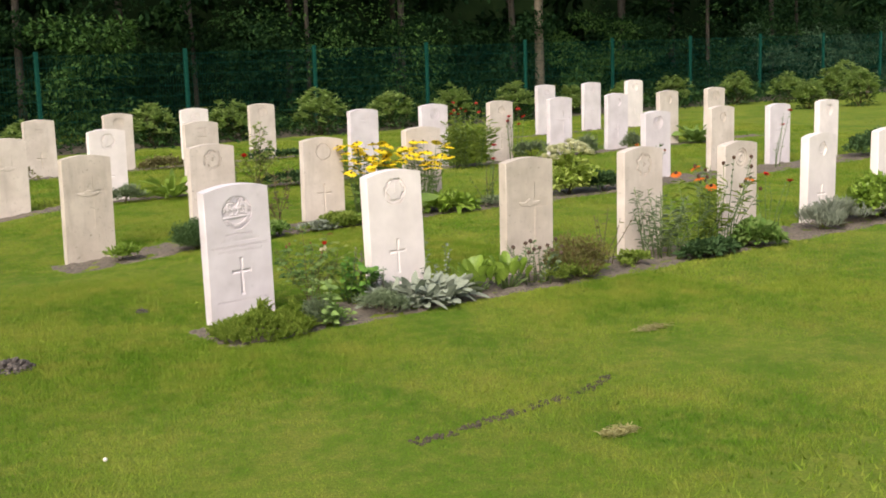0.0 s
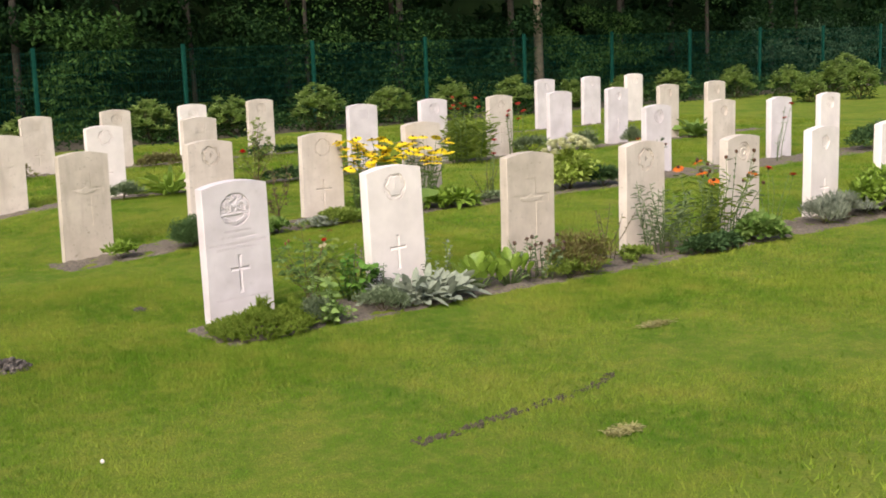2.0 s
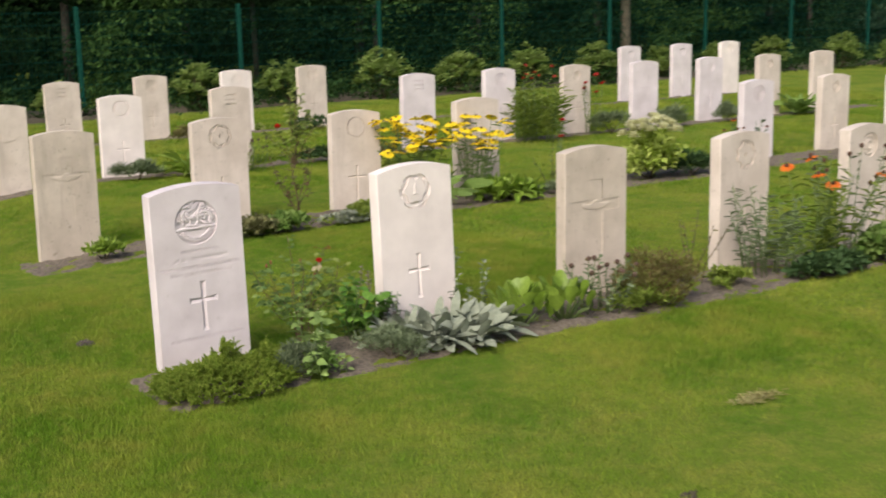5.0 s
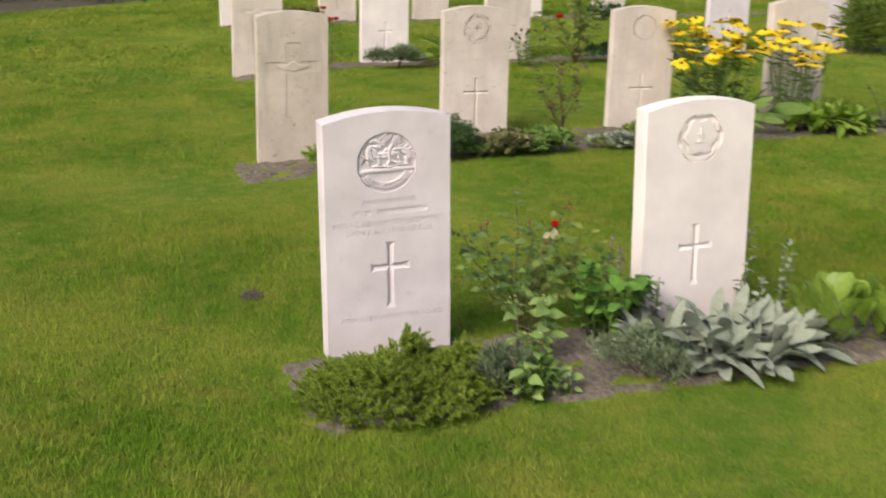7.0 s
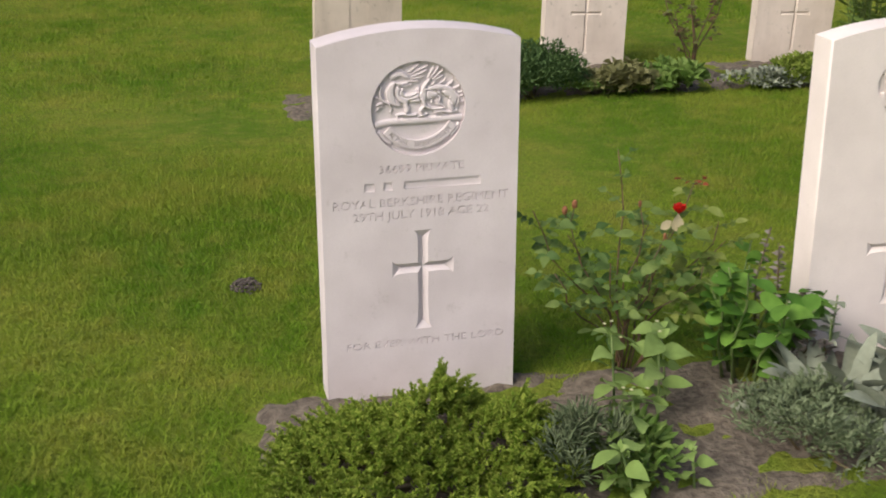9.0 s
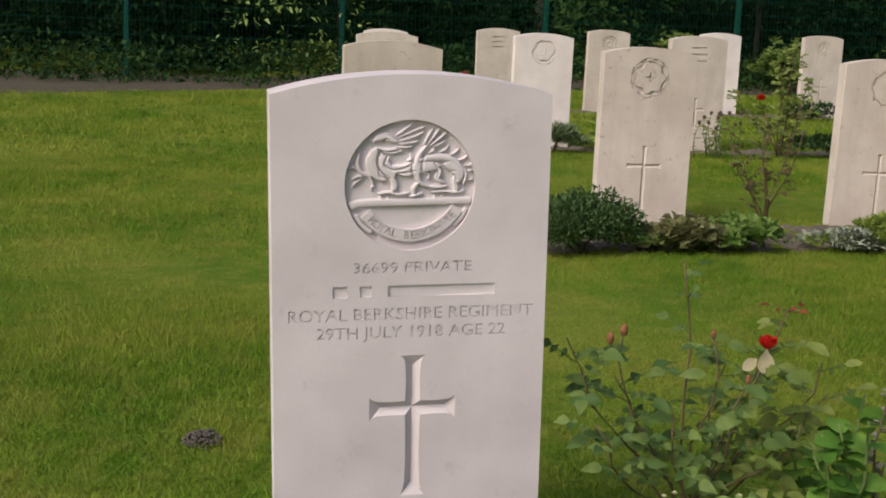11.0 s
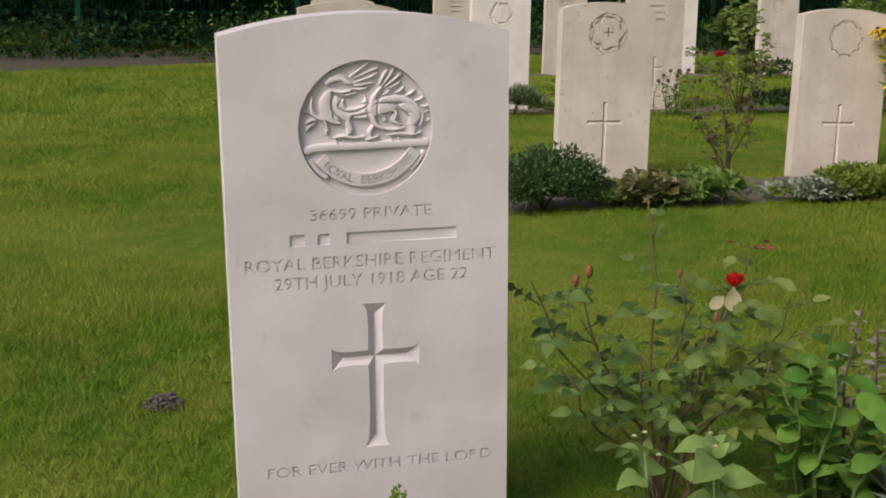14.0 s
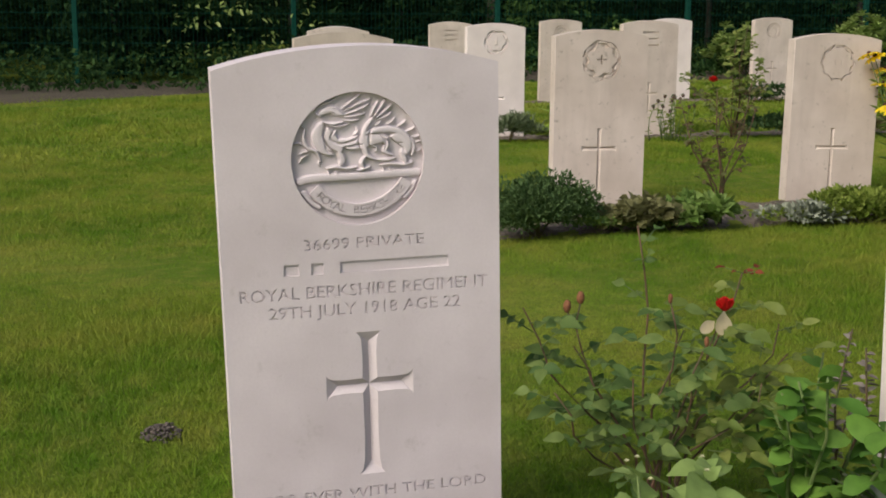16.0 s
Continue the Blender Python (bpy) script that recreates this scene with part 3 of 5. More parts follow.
LEG_STROKES = [(1.5, (302, 372), (322, 420), (308, 452)), (0.9, (234, 466), (290, 460), (340, 470), (402, 464)), (0.5, (244, 478), (252, 496), (270, 512)), (0.5, (284, 482), (292, 496), (308, 500)), (1.3, (640, 404), (652, 430), (660, 456)), (0.9, (520, 462), (582, 456), (650, 464), (698, 452)), (0.5, (538, 476), (542, 494), (556, 508)), (0.5, (572, 478), (582, 488), (600, 492)), (0.8, (398, 484), (430, 478), (472, 464))]
PAW_STROKES = [(1.0, (132, 248), (124, 308), (144, 352), (188, 376), (210, 432)), (0.5, (68, 334), (98, 326), (122, 342)), (0.5, (102, 246), (120, 240), (136, 262)), (0.6, (94, 388), (122, 372), (150, 376)), (0.5, (96, 432), (114, 402), (150, 390)), (0.45, (200, 424), (198, 440), (206, 452))]
TAIL_STROKES = [(1.35, (508, 432), (452, 402), (438, 330), (450, 262), (492, 208)), (1.0, (458, 398), (424, 440), (438, 474)), (0.9, (500, 430), (560, 434), (606, 426))]
TUFT_STROKES = [(0.7, (478, 206), (498, 160), (524, 124)), (0.8, (494, 206), (530, 160), (560, 118)), (0.8, (504, 214), (550, 180), (592, 146)), (0.7, (514, 222), (560, 204), (590, 184)), (0.6, (498, 252), (524, 238), (532, 220)), (0.6, (562, 246), (590, 232), (610, 210)), (0.6, (616, 262), (644, 248), (666, 230)), (0.6, (662, 290), (690, 282), (712, 268)), (0.6, (700, 320), (722, 318), (744, 306)), (0.5, (716, 352), (732, 344), (748, 346)), (0.5, (708, 392), (728, 396), (744, 386))]
GROOVES = [(0.9, (252, 184), (270, 176), (288, 180)), (1.5, (206, 207), (250, 205), (300, 213)), (1.1, (284, 262), (264, 308), (310, 338), (376, 328), (416, 306)), (1.0, (232, 335), (244, 372), (288, 388)), (1.0, (345, 357), (388, 352), (430, 344)), (1.0, (345, 388), (388, 382), (428, 374)), (1.0, (338, 350), (342, 370), (348, 392)), (0.9, (588, 332), (602, 352), (642, 346)), (0.9, (598, 364), (640, 372), (656, 398))]
EDGES = [(1.1, (476, 212), (424, 275), (412, 335), (430, 404)), (1.1, (508, 222), (476, 275), (466, 335), (482, 392), (514, 418)), (0.9, (528, 300), (556, 338), (546, 384)), (0.8, (330, 176), (390, 152), (450, 126)), (0.8, (338, 194), (396, 180), (450, 164)), (0.8, (332, 208), (380, 206), (420, 200)), (0.8, (486, 202), (512, 160), (540, 126)), (0.8, (500, 210), (540, 170), (574, 136))]
carving(BODY_STROKES + HEAD_STROKES + MANE_STROKES + HAUNCH_STROKES + LEG_STROKES + PAW_STROKES + TAIL_STROKES + TUFT_STROKES, [(1.75, (96, 530), (160, 516), (400, 514), (640, 510), (722, 508)), (1.3, (116, 592), (150, 638), (190, 668)), (1.2, (650, 636), (688, 594), (706, 560))], GROOVES + EDGES)
# the scroll is a band with its words cut right through the thin plate
ARC = curve_pts(on_disc([(166, 572), (236, 640), (320, 680), (420, 692), (528, 664), (612, 606), (662, 546)]), 10)
runs = [0.0]
for (x0, z0), (x1, z1) in zip(ARC, ARC[1:]):
    runs.append(runs[-1] + math.hypot(x1 - x0, z1 - z0))


def along(u):
    """Place and heading on the scroll's middle line."""
    d = u * runs[-1]
    i = max(j for j in range(len(ARC) - 1) if runs[j] <= d)
    (x0, z0), (x1, z1) = ARC[i], ARC[i + 1]
    f = (d - runs[i]) / max(runs[i + 1] - runs[i], 1e-9)
    return x0 + (x1 - x0) * f, z0 + (z1 - z0) * f, math.atan2(z1 - z0, x1 - x0)


edge_a, edge_b = [], []
for i in range(33):
    x, z, a = along(min(i / 32, 0.9999))
    edge_a.append((x - math.sin(a) * 0.0082, z + math.cos(a) * 0.0082))
    edge_b.append((x + math.sin(a) * 0.0082, z - math.cos(a) * 0.0082))
scroll_loops = [edge_b + edge_a[::-1]]
for i, ch in enumerate("ROYAL BERKSHIRE"):
    if ch == " ":
        continue
    x, z, a = along(0.055 + 0.89 * (i + 0.5) / 15)
    scroll_loops += [[(x + gx_ * math.cos(a) - gz_ * math.sin(a), z + gx_ * math.sin(a) + gz_ * math.cos(a)) for gx_, gz_ in lp] for lp in text_splines(ch, 0.0158, 0, 0)]
me = sheet_mesh("scroll", scroll_loops, 0.0030, STONE_PALE)
me.transform(Matrix.Translation((0, 0.0022, 0)))
scroll = mesh_part("scroll", me, main, "ribbon scroll with cut words")
me = sheet_mesh("scroll_backing", scroll_loops[:1], CUT - 0.0052, STONE_PALE)
me.transform(Matrix.Translation((0, 0.0052, 0)))
mesh_part("scroll_backing", me, scroll)

# ---- plants: building blocks ----
def leaf_mesh(name, base, way, up, length, width, material, fold=0.25, droop=0.25, tipw=0.72):
    """Many leaves in one mesh: each two folded halves, drooping to the tip."""
    n = len(base)
    way = way / np.maximum(np.linalg.norm(way, axis=1, keepdims=True), 1e-6)
    side = np.cross(way, up)
    side /= np.maximum(np.linalg.norm(side, axis=1, keepdims=True), 1e-6)
    nor = np.cross(side, way)
    length = np.broadcast_to(length, n)[:, None]
    width = np.broadcast_to(width, n)[:, None] / 2
    l1 = base + way * length * 0.36 - side * width + nor * width * fold
    l2 = base + way * length * 0.72 - side * width * tipw + nor * (width * fold - length * droop * 0.4)
    r1 = base + way * length * 0.36 + side * width + nor * width * fold
    r2 = base + way * length * 0.72 + side * width * tipw + nor * (width * fold - length * droop * 0.4)
    tip = base + way * length - nor * length * droop
    v = np.stack([base, r1, r2, tip, l2, l1], 1).reshape(-1, 3)
    o = np.arange(n)[:, None] * 6
    f = np.concatenate([o + np.array([[0, 1, 2, 3]]), o + np.array([[0, 3, 4, 5]])], 0)
    return mesh_of(name, v, f, material)


def fine_leaves(name, base, way, up, length, width, material, fold=0.25, droop=0.35, blunt=0.35):
    """Larger leaves with a rounded outline, a creased midrib and a smooth curve down to the tip."""
    n = len(base)
    way = way / np.maximum(np.linalg.norm(way, axis=1, keepdims=True), 1e-6)
    side = np.cross(way, up)
    side /= np.maximum(np.linalg.norm(side, axis=1, keepdims=True), 1e-6)
    nor = np.cross(side, way)
    length = np.broadcast_to(length, n)[:, None]
    width = np.broadcast_to(width, n)[:, None] / 2
    rows = []
    stations = (0.0, 0.14, 0.32, 0.52, 0.72, 0.88, 1.0)
    wave = rng.uniform(-1, 1, (n, 1)) * 0.12
    for t in stations:
        w = width * math.sin(math.pi * (0.02 + 0.965 * t) ** 0.68) if blunt < 0.3 else width * math.sqrt(max(0.004, 1 - ((t - 0.56) / 0.455) ** 2)) if blunt > 0.7 else width * (max(0.06, math.sin(math.pi * min(1, t * (0.55 + 0.45 * blunt) + 0.04) ** (0.75))) if t < 1 else 0.05) * (1.0 if t < 0.88 else 0.75 + 0.25 * blunt)
        mid = base + way * length * (t - 0.12 * droop * t * t) - nor * length * droop * t * t
        lift = w * fold + length * wave * math.sin(6 * t)
        rows += [mid - side * w + nor * lift, mid, mid + side * w + nor * (w * fold - length * wave * math.sin(6 * t))]
    v = np.stack(rows, 1).reshape(-1, 3)
    per = len(stations) * 3
    quad = np.array([(r * 3 + c, r * 3 + c + 1, r * 3 + c + 4, r * 3 + c + 3) for r in range(len(stations) - 1) for c in (0, 1)])
    f = (np.arange(n)[:, None, None] * per + quad[None]).reshape(-1, 4)
    return mesh_of(name, v, f, material, True)


def rand_dirs(n, up_bias=0.3):
    d = rng.normal(size=(n, 3))
    d[:, 2] = np.abs(d[:, 2]) * 0.8 + up_bias
    return d / np.linalg.norm(d, axis=1, keepdims=True)


def stems(e, pts_list, r0, r1, material, sides=5, name="stem"):
    for pts in pts_list:
        bm = bmesh.new()
        n = len(pts)
        tube(bm, pts, [r0 + (r1 - r0) * i / (n - 1) for i in range(n)], sides)
        part(name, bm, material, e, "", True)


def mound(name, label, x, y, rx, ry, h, n, length, width, material, category="shrub", group="", clumps=14, spiky=0.4, woody=5):
    """A dense low bush: short stems and leafy clumps with gaps and an uneven outline."""
    e = thing(name, x, y, ground_at(x, y) + 0.01, label, category, group, random.uniform(0, 360) if abs(rx - ry) < 0.02 else 0)
    a = rng.uniform(0, 2 * np.pi, clumps)
    rr = np.sqrt(rng.uniform(0, 1, clumps))
    cx, cy = rr * np.cos(a) * rx * 0.82, rr * np.sin(a) * ry * 0.82
    cz = h * (0.22 + 0.56 * np.sqrt(np.maximum(0, 1 - rr ** 2))) * rng.uniform(0.3, 1.12, clumps)
    k = rng.integers(0, clumps, n)
    d = rand_dirs(n, 0.1)
    cr = np.array([rx, ry, h])[None] * 0.34 * rng.uniform(0.55, 1.15, (n, 1)) * rng.uniform(0.7, 1.3, clumps)[k][:, None]
    base = np.stack([cx[k], cy[k], cz[k]], 1) + d * cr
    base[:, 2] = np.maximum(base[:, 2], 0.004)
    way = d + rng.normal(size=(n, 3)) * 0.5 + np.array([0, 0, spiky])
    up = np.tile((0.0, 0.0, 1.0), (n, 1)) + rng.normal(size=(n, 3)) * 0.4
    mesh_part("foliage", leaf_mesh("foliage", base, way, up, length * rng.uniform(0.6, 1.2, n), width * rng.uniform(0.7, 1.2, n), material), e)
    stems(e, [[(0, 0, -0.02), (cx[i] * 0.4, cy[i] * 0.4, cz[i] * 0.5), (cx[i], cy[i], cz[i])] for i in range(min(woody, clumps))], 0.006 * h / 0.2, 0.002, STEM)
    return e


def rosette(name, label, x, y, n, length, width, material, rise=(0.2, 1.2), category="plant", group="", droop=0.35, spread=0.03, rings=3, tipw=0.72):
    """Leaves springing from one crown: long, broad or strap-like, the inner ones steeper."""
    e = thing(name, x, y, ground_at(x, y) + 0.012, label, category, group)
    for ring in range(rings):
        m = max(3, n // rings)
        a = np.arange(m) * 2.4 + ring * 1.1 + rng.uniform(-0.3, 0.3, m)
        el = rise[0] + (rise[1] - rise[0]) * (ring + rng.uniform(0, 1, m)) / rings
        way = np.stack([np.cos(a) * np.cos(el), np.sin(a) * np.cos(el), np.sin(el)], 1)
        base = np.stack([np.cos(a) * spread, np.sin(a) * spread, rng.uniform(0.0, 0.03, m)], 1)
        up = np.tile((0.0, 0.0, 1.0), (m, 1)) + 0.15 * rng.normal(size=(m, 3))
        for i in range(m):
            mesh_part("leaf", fine_leaves("leaf", base[i:i + 1], way[i:i + 1], up[i:i + 1], length * rng.uniform(0.7, 1.15), width * rng.uniform(0.75, 1.15), material, 0.25, droop * rng.uniform(0.5, 1.3), tipw), e)
    return e


def stalk_path(h, lean, bearing, wob=0.03):
    return [(lean * t * t * math.cos(bearing) + wob * math.sin(5 * t + bearing) * t, lean * t * t * math.sin(bearing) + wob * math.cos(4 * t) * t, h * t) for t in (0, 0.33, 0.66, 1.0)]


def petals(n, length, width, rise, material, layers=1, droop=0.2):
    base, way = [], []
    for ly in range(layers):
        for i in range(n):
            a = 2 * math.pi * (i + 0.5 * ly) / n
            el = rise + 0.5 * ly
            base.append((0.15 * length * math.cos(a), 0.15 * length * math.sin(a), 0.0))
            way.append((math.cos(a) * math.cos(el), math.sin(a) * math.cos(el), math.sin(el)))
    return leaf_mesh("petals", np.array(base), np.array(way), np.tile((0.0, 0.0, 1.0), (len(base), 1)) + 1e-3, length, width, material, 0.2, droop, 0.95)


def cone_bm(r, h, seg=8):
    bm = bmesh.new()
    bmesh.ops.create_uvsphere(bm, u_segments=seg, v_segments=5, radius=1.0)
    bmesh.ops.scale(bm, vec=(r, r, h), verts=bm.verts)
    return bm


def bloom(e, at, petal_mesh, heart, heart_mesh_r, tilt=0.0, spin=0.0):
    p = mesh_part("petals", petal_mesh, e)
    p.matrix_basis = pose(*at, tilt, tilt * 0.5, spin)
    if heart:
        h = part("flower_heart", cone_bm(heart_mesh_r, heart_mesh_r * 1.1), heart, e, "", True)
        h.matrix_basis = pose(at[0], at[1], at[2] + heart_mesh_r * 0.4, tilt, tilt * 0.5, 0)


def leafy_stalks(name, label, x, y, n, h, spread, leaf_len, leaf_w, per, material, flower=None, category="plant", group="", stem_mat=None, lean=0.12, r0=0.004, start=0.15):
    """Upright stalks with leaves all the way, some with a flower on top.
    flower: (petal mesh, heart material, heart radius, share of stalks)"""
    e = thing(name, x, y, ground_at(x, y), label, category, group)
    base, way = [], []
    for i in range(n):
        b = random.uniform(0, 2 * math.pi)
        ox, oy = spread * random.uniform(0, 1) * math.cos(b), spread * random.uniform(0, 1) * math.sin(b)
        hh = h * random.uniform(0.65, 1.05)
        pts = [(ox + px, oy + py, pz) for px, py, pz in stalk_path(hh, lean * random.uniform(0.3, 1.4), b + random.uniform(-0.6, 0.6))]
        stems(e, [pts], r0, r0 * 0.45, stem_mat or STEM_GREEN)
        for j in range(per):
            t = start + (0.98 - start) * (j + random.random()) / per
            s = min(int(t * 3), 2)
            p = Vector(pts[s]).lerp(Vector(pts[s + 1]), t * 3 - s)
            a = random.uniform(0, 2 * math.pi)
            base.append(tuple(p))
            way.append((math.cos(a), math.sin(a), random.uniform(0.0, 0.9)))
        if flower and i < n * flower[3]:
            bloom(e, (pts[-1][0], pts[-1][1], pts[-1][2] + 0.004), flower[0], flower[1], flower[2], random.uniform(-30, 30), random.uniform(0, 360))
    if base:
        base, way = np.array(base), np.array(way)
        k = len(base)
        up = np.tile((0.0, 0.0, 1.0), (k, 1)) + 0.3 * rng.normal(size=(k, 3))
        mesh_part("foliage", (fine_leaves if leaf_w > 0.022 else leaf_mesh)("foliage", base, way, up, leaf_len * rng.uniform(0.6, 1.2, k), leaf_w * rng.uniform(0.7, 1.2, k), material), e)
    return e


MAT_FEATHER = leaf_material("feathery_green", (0.15, 0.23, 0.03), (0.32, 0.39, 0.08), 0.6, 0.4, 0.15)
MAT_ROSE = leaf_material("rose_leaf", (0.085, 0.165, 0.045), (0.235, 0.32, 0.095), 0.55, 0.45, 0.2)
MAT_ROSE_YOUNG = leaf_material("young_rose_leaf", (0.14, 0.21, 0.042), (0.32, 0.37, 0.10), 0.55, 0.45, 0.25)
MAT_ROSE_RED = leaf_material("red_rose_shoot", (0.16, 0.035, 0.02), (0.26, 0.07, 0.03), 0.6, 0.3, 0.2)
MAT_ROSE_DULL = leaf_material("dull_rose_leaf", (0.10, 0.065, 0.035), (0.13, 0.17, 0.055), 0.65, 0.3, 0.15)
MAT_SPRIG = leaf_material("juniper_sprig", (0.15, 0.25, 0.025), (0.38, 0.45, 0.085), 0.7, 0.4, 0.12)
MAT_MINT = leaf_material("mint_leaf", (0.085, 0.21, 0.03), (0.19, 0.35, 0.06), 0.6, 0.35, 0.2)
MAT_NETTLE = leaf_material("nettle_leaf", (0.22, 0.33, 0.09), (0.32, 0.43, 0.15), 0.75, 0.3, 0.12)
MAT_DUSK = leaf_material("withered_leaf", (0.17, 0.145, 0.13), (0.33, 0.30, 0.27), 0.85, 0.2, 0.1)
CANE = plain_material("rose_cane", (0.075, 0.065, 0.03), (0.15, 0.075, 0.045), 45.0, 0.7)
MAT_HIP = plain_material("withered_bud", (0.14, 0.05, 0.022), (0.25, 0.11, 0.045), 200.0, 0.8)
MAT_FRESH = leaf_material("fresh_leaf", (0.12, 0.22, 0.04), (0.25, 0.35, 0.10), 0.6, 0.35, 0.18)
MAT_LIME = leaf_material("lime_leaf", (0.18, 0.29, 0.03), (0.30, 0.42, 0.07), 0.4)
MAT_PALELIME = leaf_material("pale_lime_leaf", (0.34, 0.45, 0.07), (0.55, 0.63, 0.19), 0.6, 0.4, 0.15)
MAT_SILVER = leaf_material("silver_felt_leaf", (0.21, 0.24, 0.175), (0.35, 0.38, 0.30), 0.9, 0.15, 0.1)
MAT_GREYGREEN = leaf_material("grey_green_leaf", (0.12, 0.165, 0.08), (0.23, 0.28, 0.16), 0.8, 0.2)
MAT_DARK = leaf_material("dark_leaf", (0.04, 0.085, 0.03), (0.10, 0.17, 0.06), 0.6, 0.35, 0.15)
MAT_BRONZE = leaf_material("bronze_leaf", (0.14, 0.12, 0.05), (0.25, 0.23, 0.09))
MAT_CORAL = leaf_material("coral_bells_leaf", (0.16, 0.16, 0.06), (0.30, 0.30, 0.14), 0.6)
MAT_BOX = leaf_material("box_leaf", (0.06, 0.12, 0.04), (0.16, 0.25, 0.09), 0.6, 0.35, 0.15)
MAT_HEATH = leaf_material("heath_leaf", (0.16, 0.10, 0.045), (0.22, 0.25, 0.06))
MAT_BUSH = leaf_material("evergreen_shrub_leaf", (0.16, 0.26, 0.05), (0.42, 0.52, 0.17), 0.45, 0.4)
MAT_BUSH_SHADED = leaf_material("shaded_shrub_leaf", (0.035, 0.075, 0.018), (0.09, 0.15, 0.04), 0.6, 0.3, 0.2)
# Near-black greens: the wood's shade is put into the leaf colour.
MAT_WOOD_SHADED = leaf_material("shaded_woodland_leaf", (0.006, 0.024, 0.009), (0.026, 0.062, 0.018), 0.8, 0.3, 0.08)
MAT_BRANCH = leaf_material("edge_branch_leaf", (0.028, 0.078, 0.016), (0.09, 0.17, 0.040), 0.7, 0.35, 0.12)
MAT_BLUEGREEN = leaf_material("blue_green_bush_leaf", (0.038, 0.082, 0.042), (0.09, 0.15, 0.08), 0.8, 0.3, 0.1)
# Lit copy of the woodland leaf: sunlight at the edge put into the green.
MAT_WOOD_LIT = leaf_material("woodland_leaf_lit", (0.018, 0.052, 0.014), (0.050, 0.105, 0.028), 0.7, 0.35, 0.12)
MAT_RED = leaf_material("red_petal", (0.45, 0.008, 0.008), (0.62, 0.02, 0.015), 0.5, 0.3)
MAT_ORANGE = leaf_material("orange_petal", (0.65, 0.12, 0.01), (0.75, 0.22, 0.02), 0.5, 0.3)
MAT_YELLOW = leaf_material("yellow_petal", (0.88, 0.62, 0.008), (0.94, 0.78, 0.04), 0.5, 0.3)
MAT_CREAM = leaf_material("cream_petal", (0.62, 0.62, 0.34), (0.75, 0.74, 0.5), 0.6, 0.3)
MAT_FADED = leaf_material("faded_petal", (0.50, 0.44, 0.28), (0.62, 0.54, 0.36), 0.7, 0.3, 0.15)
MAT_HEART = plain_material("brown_flower_heart", (0.05, 0.022, 0.012), (0.10, 0.045, 0.02), 200.0, 0.9)
MAT_DRY = plain_material("dry_seed_head", (0.06, 0.035, 0.03), (0.12, 0.07, 0.05), 200.0, 0.9)

DAISY = petals(12, 0.046, 0.021, -0.1, MAT_YELLOW)
HELEN = petals(12, 0.038, 0.018, -0.15, MAT_ORANGE)
REDDISK = petals(7, 0.028, 0.022, 0.35, MAT_RED, 2)
FULLROSE = petals(7, 0.040, 0.036, 0.4, MAT_RED, 3, -0.05)
ROSE = petals(5, 0.022, 0.022, 1.0, MAT_RED, 3, -0.1)

def sprig_mat(name, label, x, y, rx, ry, h, count, material):
    """A low feathery shrub: many short arching sprigs, each set with tiny leaves all round."""
    e = thing(name, x, y, ground_at(x, y) + 0.01, label, "shrub", "", 0)
    base, way, size = [], [], []
    for i in range(count):
        a, r = random.uniform(0, 2 * math.pi), math.sqrt(random.random())
        px, py = r * math.cos(a) * rx * 0.86, r * math.sin(a) * ry * 0.86
        lump = 0.62 + 0.75 * noise.noise((px * 9, py * 9, 4.0)) + 0.18 * (px / rx)
        pz = h * max(0.12, lump) * math.sqrt(max(0.05, 1 - r * r)) * random.uniform(0.35, 0.85)
        d = Vector((px / rx * 0.8 + random.gauss(0, 0.35), py / ry * 0.8 + random.gauss(0, 0.35), random.uniform(0.35, 1.1))).normalized()
        length = random.uniform(0.035, 0.075)
        for j in range(52):
            t = j / 52
            p = Vector((px, py, pz)) + d * length * t - Vector((0, 0, 0.25 * length * t * t))
            side = Vector((random.gauss(0, 1), random.gauss(0, 1), random.gauss(0, 1)))
            w = d * 0.9 + side.normalized() * 0.75
            base.append((p.x, p.y, max(p.z, 0.003)))
            way.append(tuple(w))
            size.append(0.0125 * (1.15 - 0.7 * t))
    k = len(base)
    size = np.array(size) * rng.uniform(0.7, 1.25, k)
    mesh_part("foliage", leaf_mesh("foliage", np.array(base), np.array(way), np.tile((0.0, 0.0, 1.0), (k, 1)) + 0.4 * rng.normal(size=(k, 3)), size, size * 0.46, material), e)
    stems(e, [[(0, 0, -0.02), (px * rx * 0.5, py * ry * 0.5, 0.03), (px * rx * 0.8, py * ry * 0.8, 0.035)] for px, py in ((1, 0.2), (-0.9, 0.3), (0.2, -0.9), (-0.5, -0.7), (0.6, 0.7))], 0.006, 0.002, STEM)
    return e


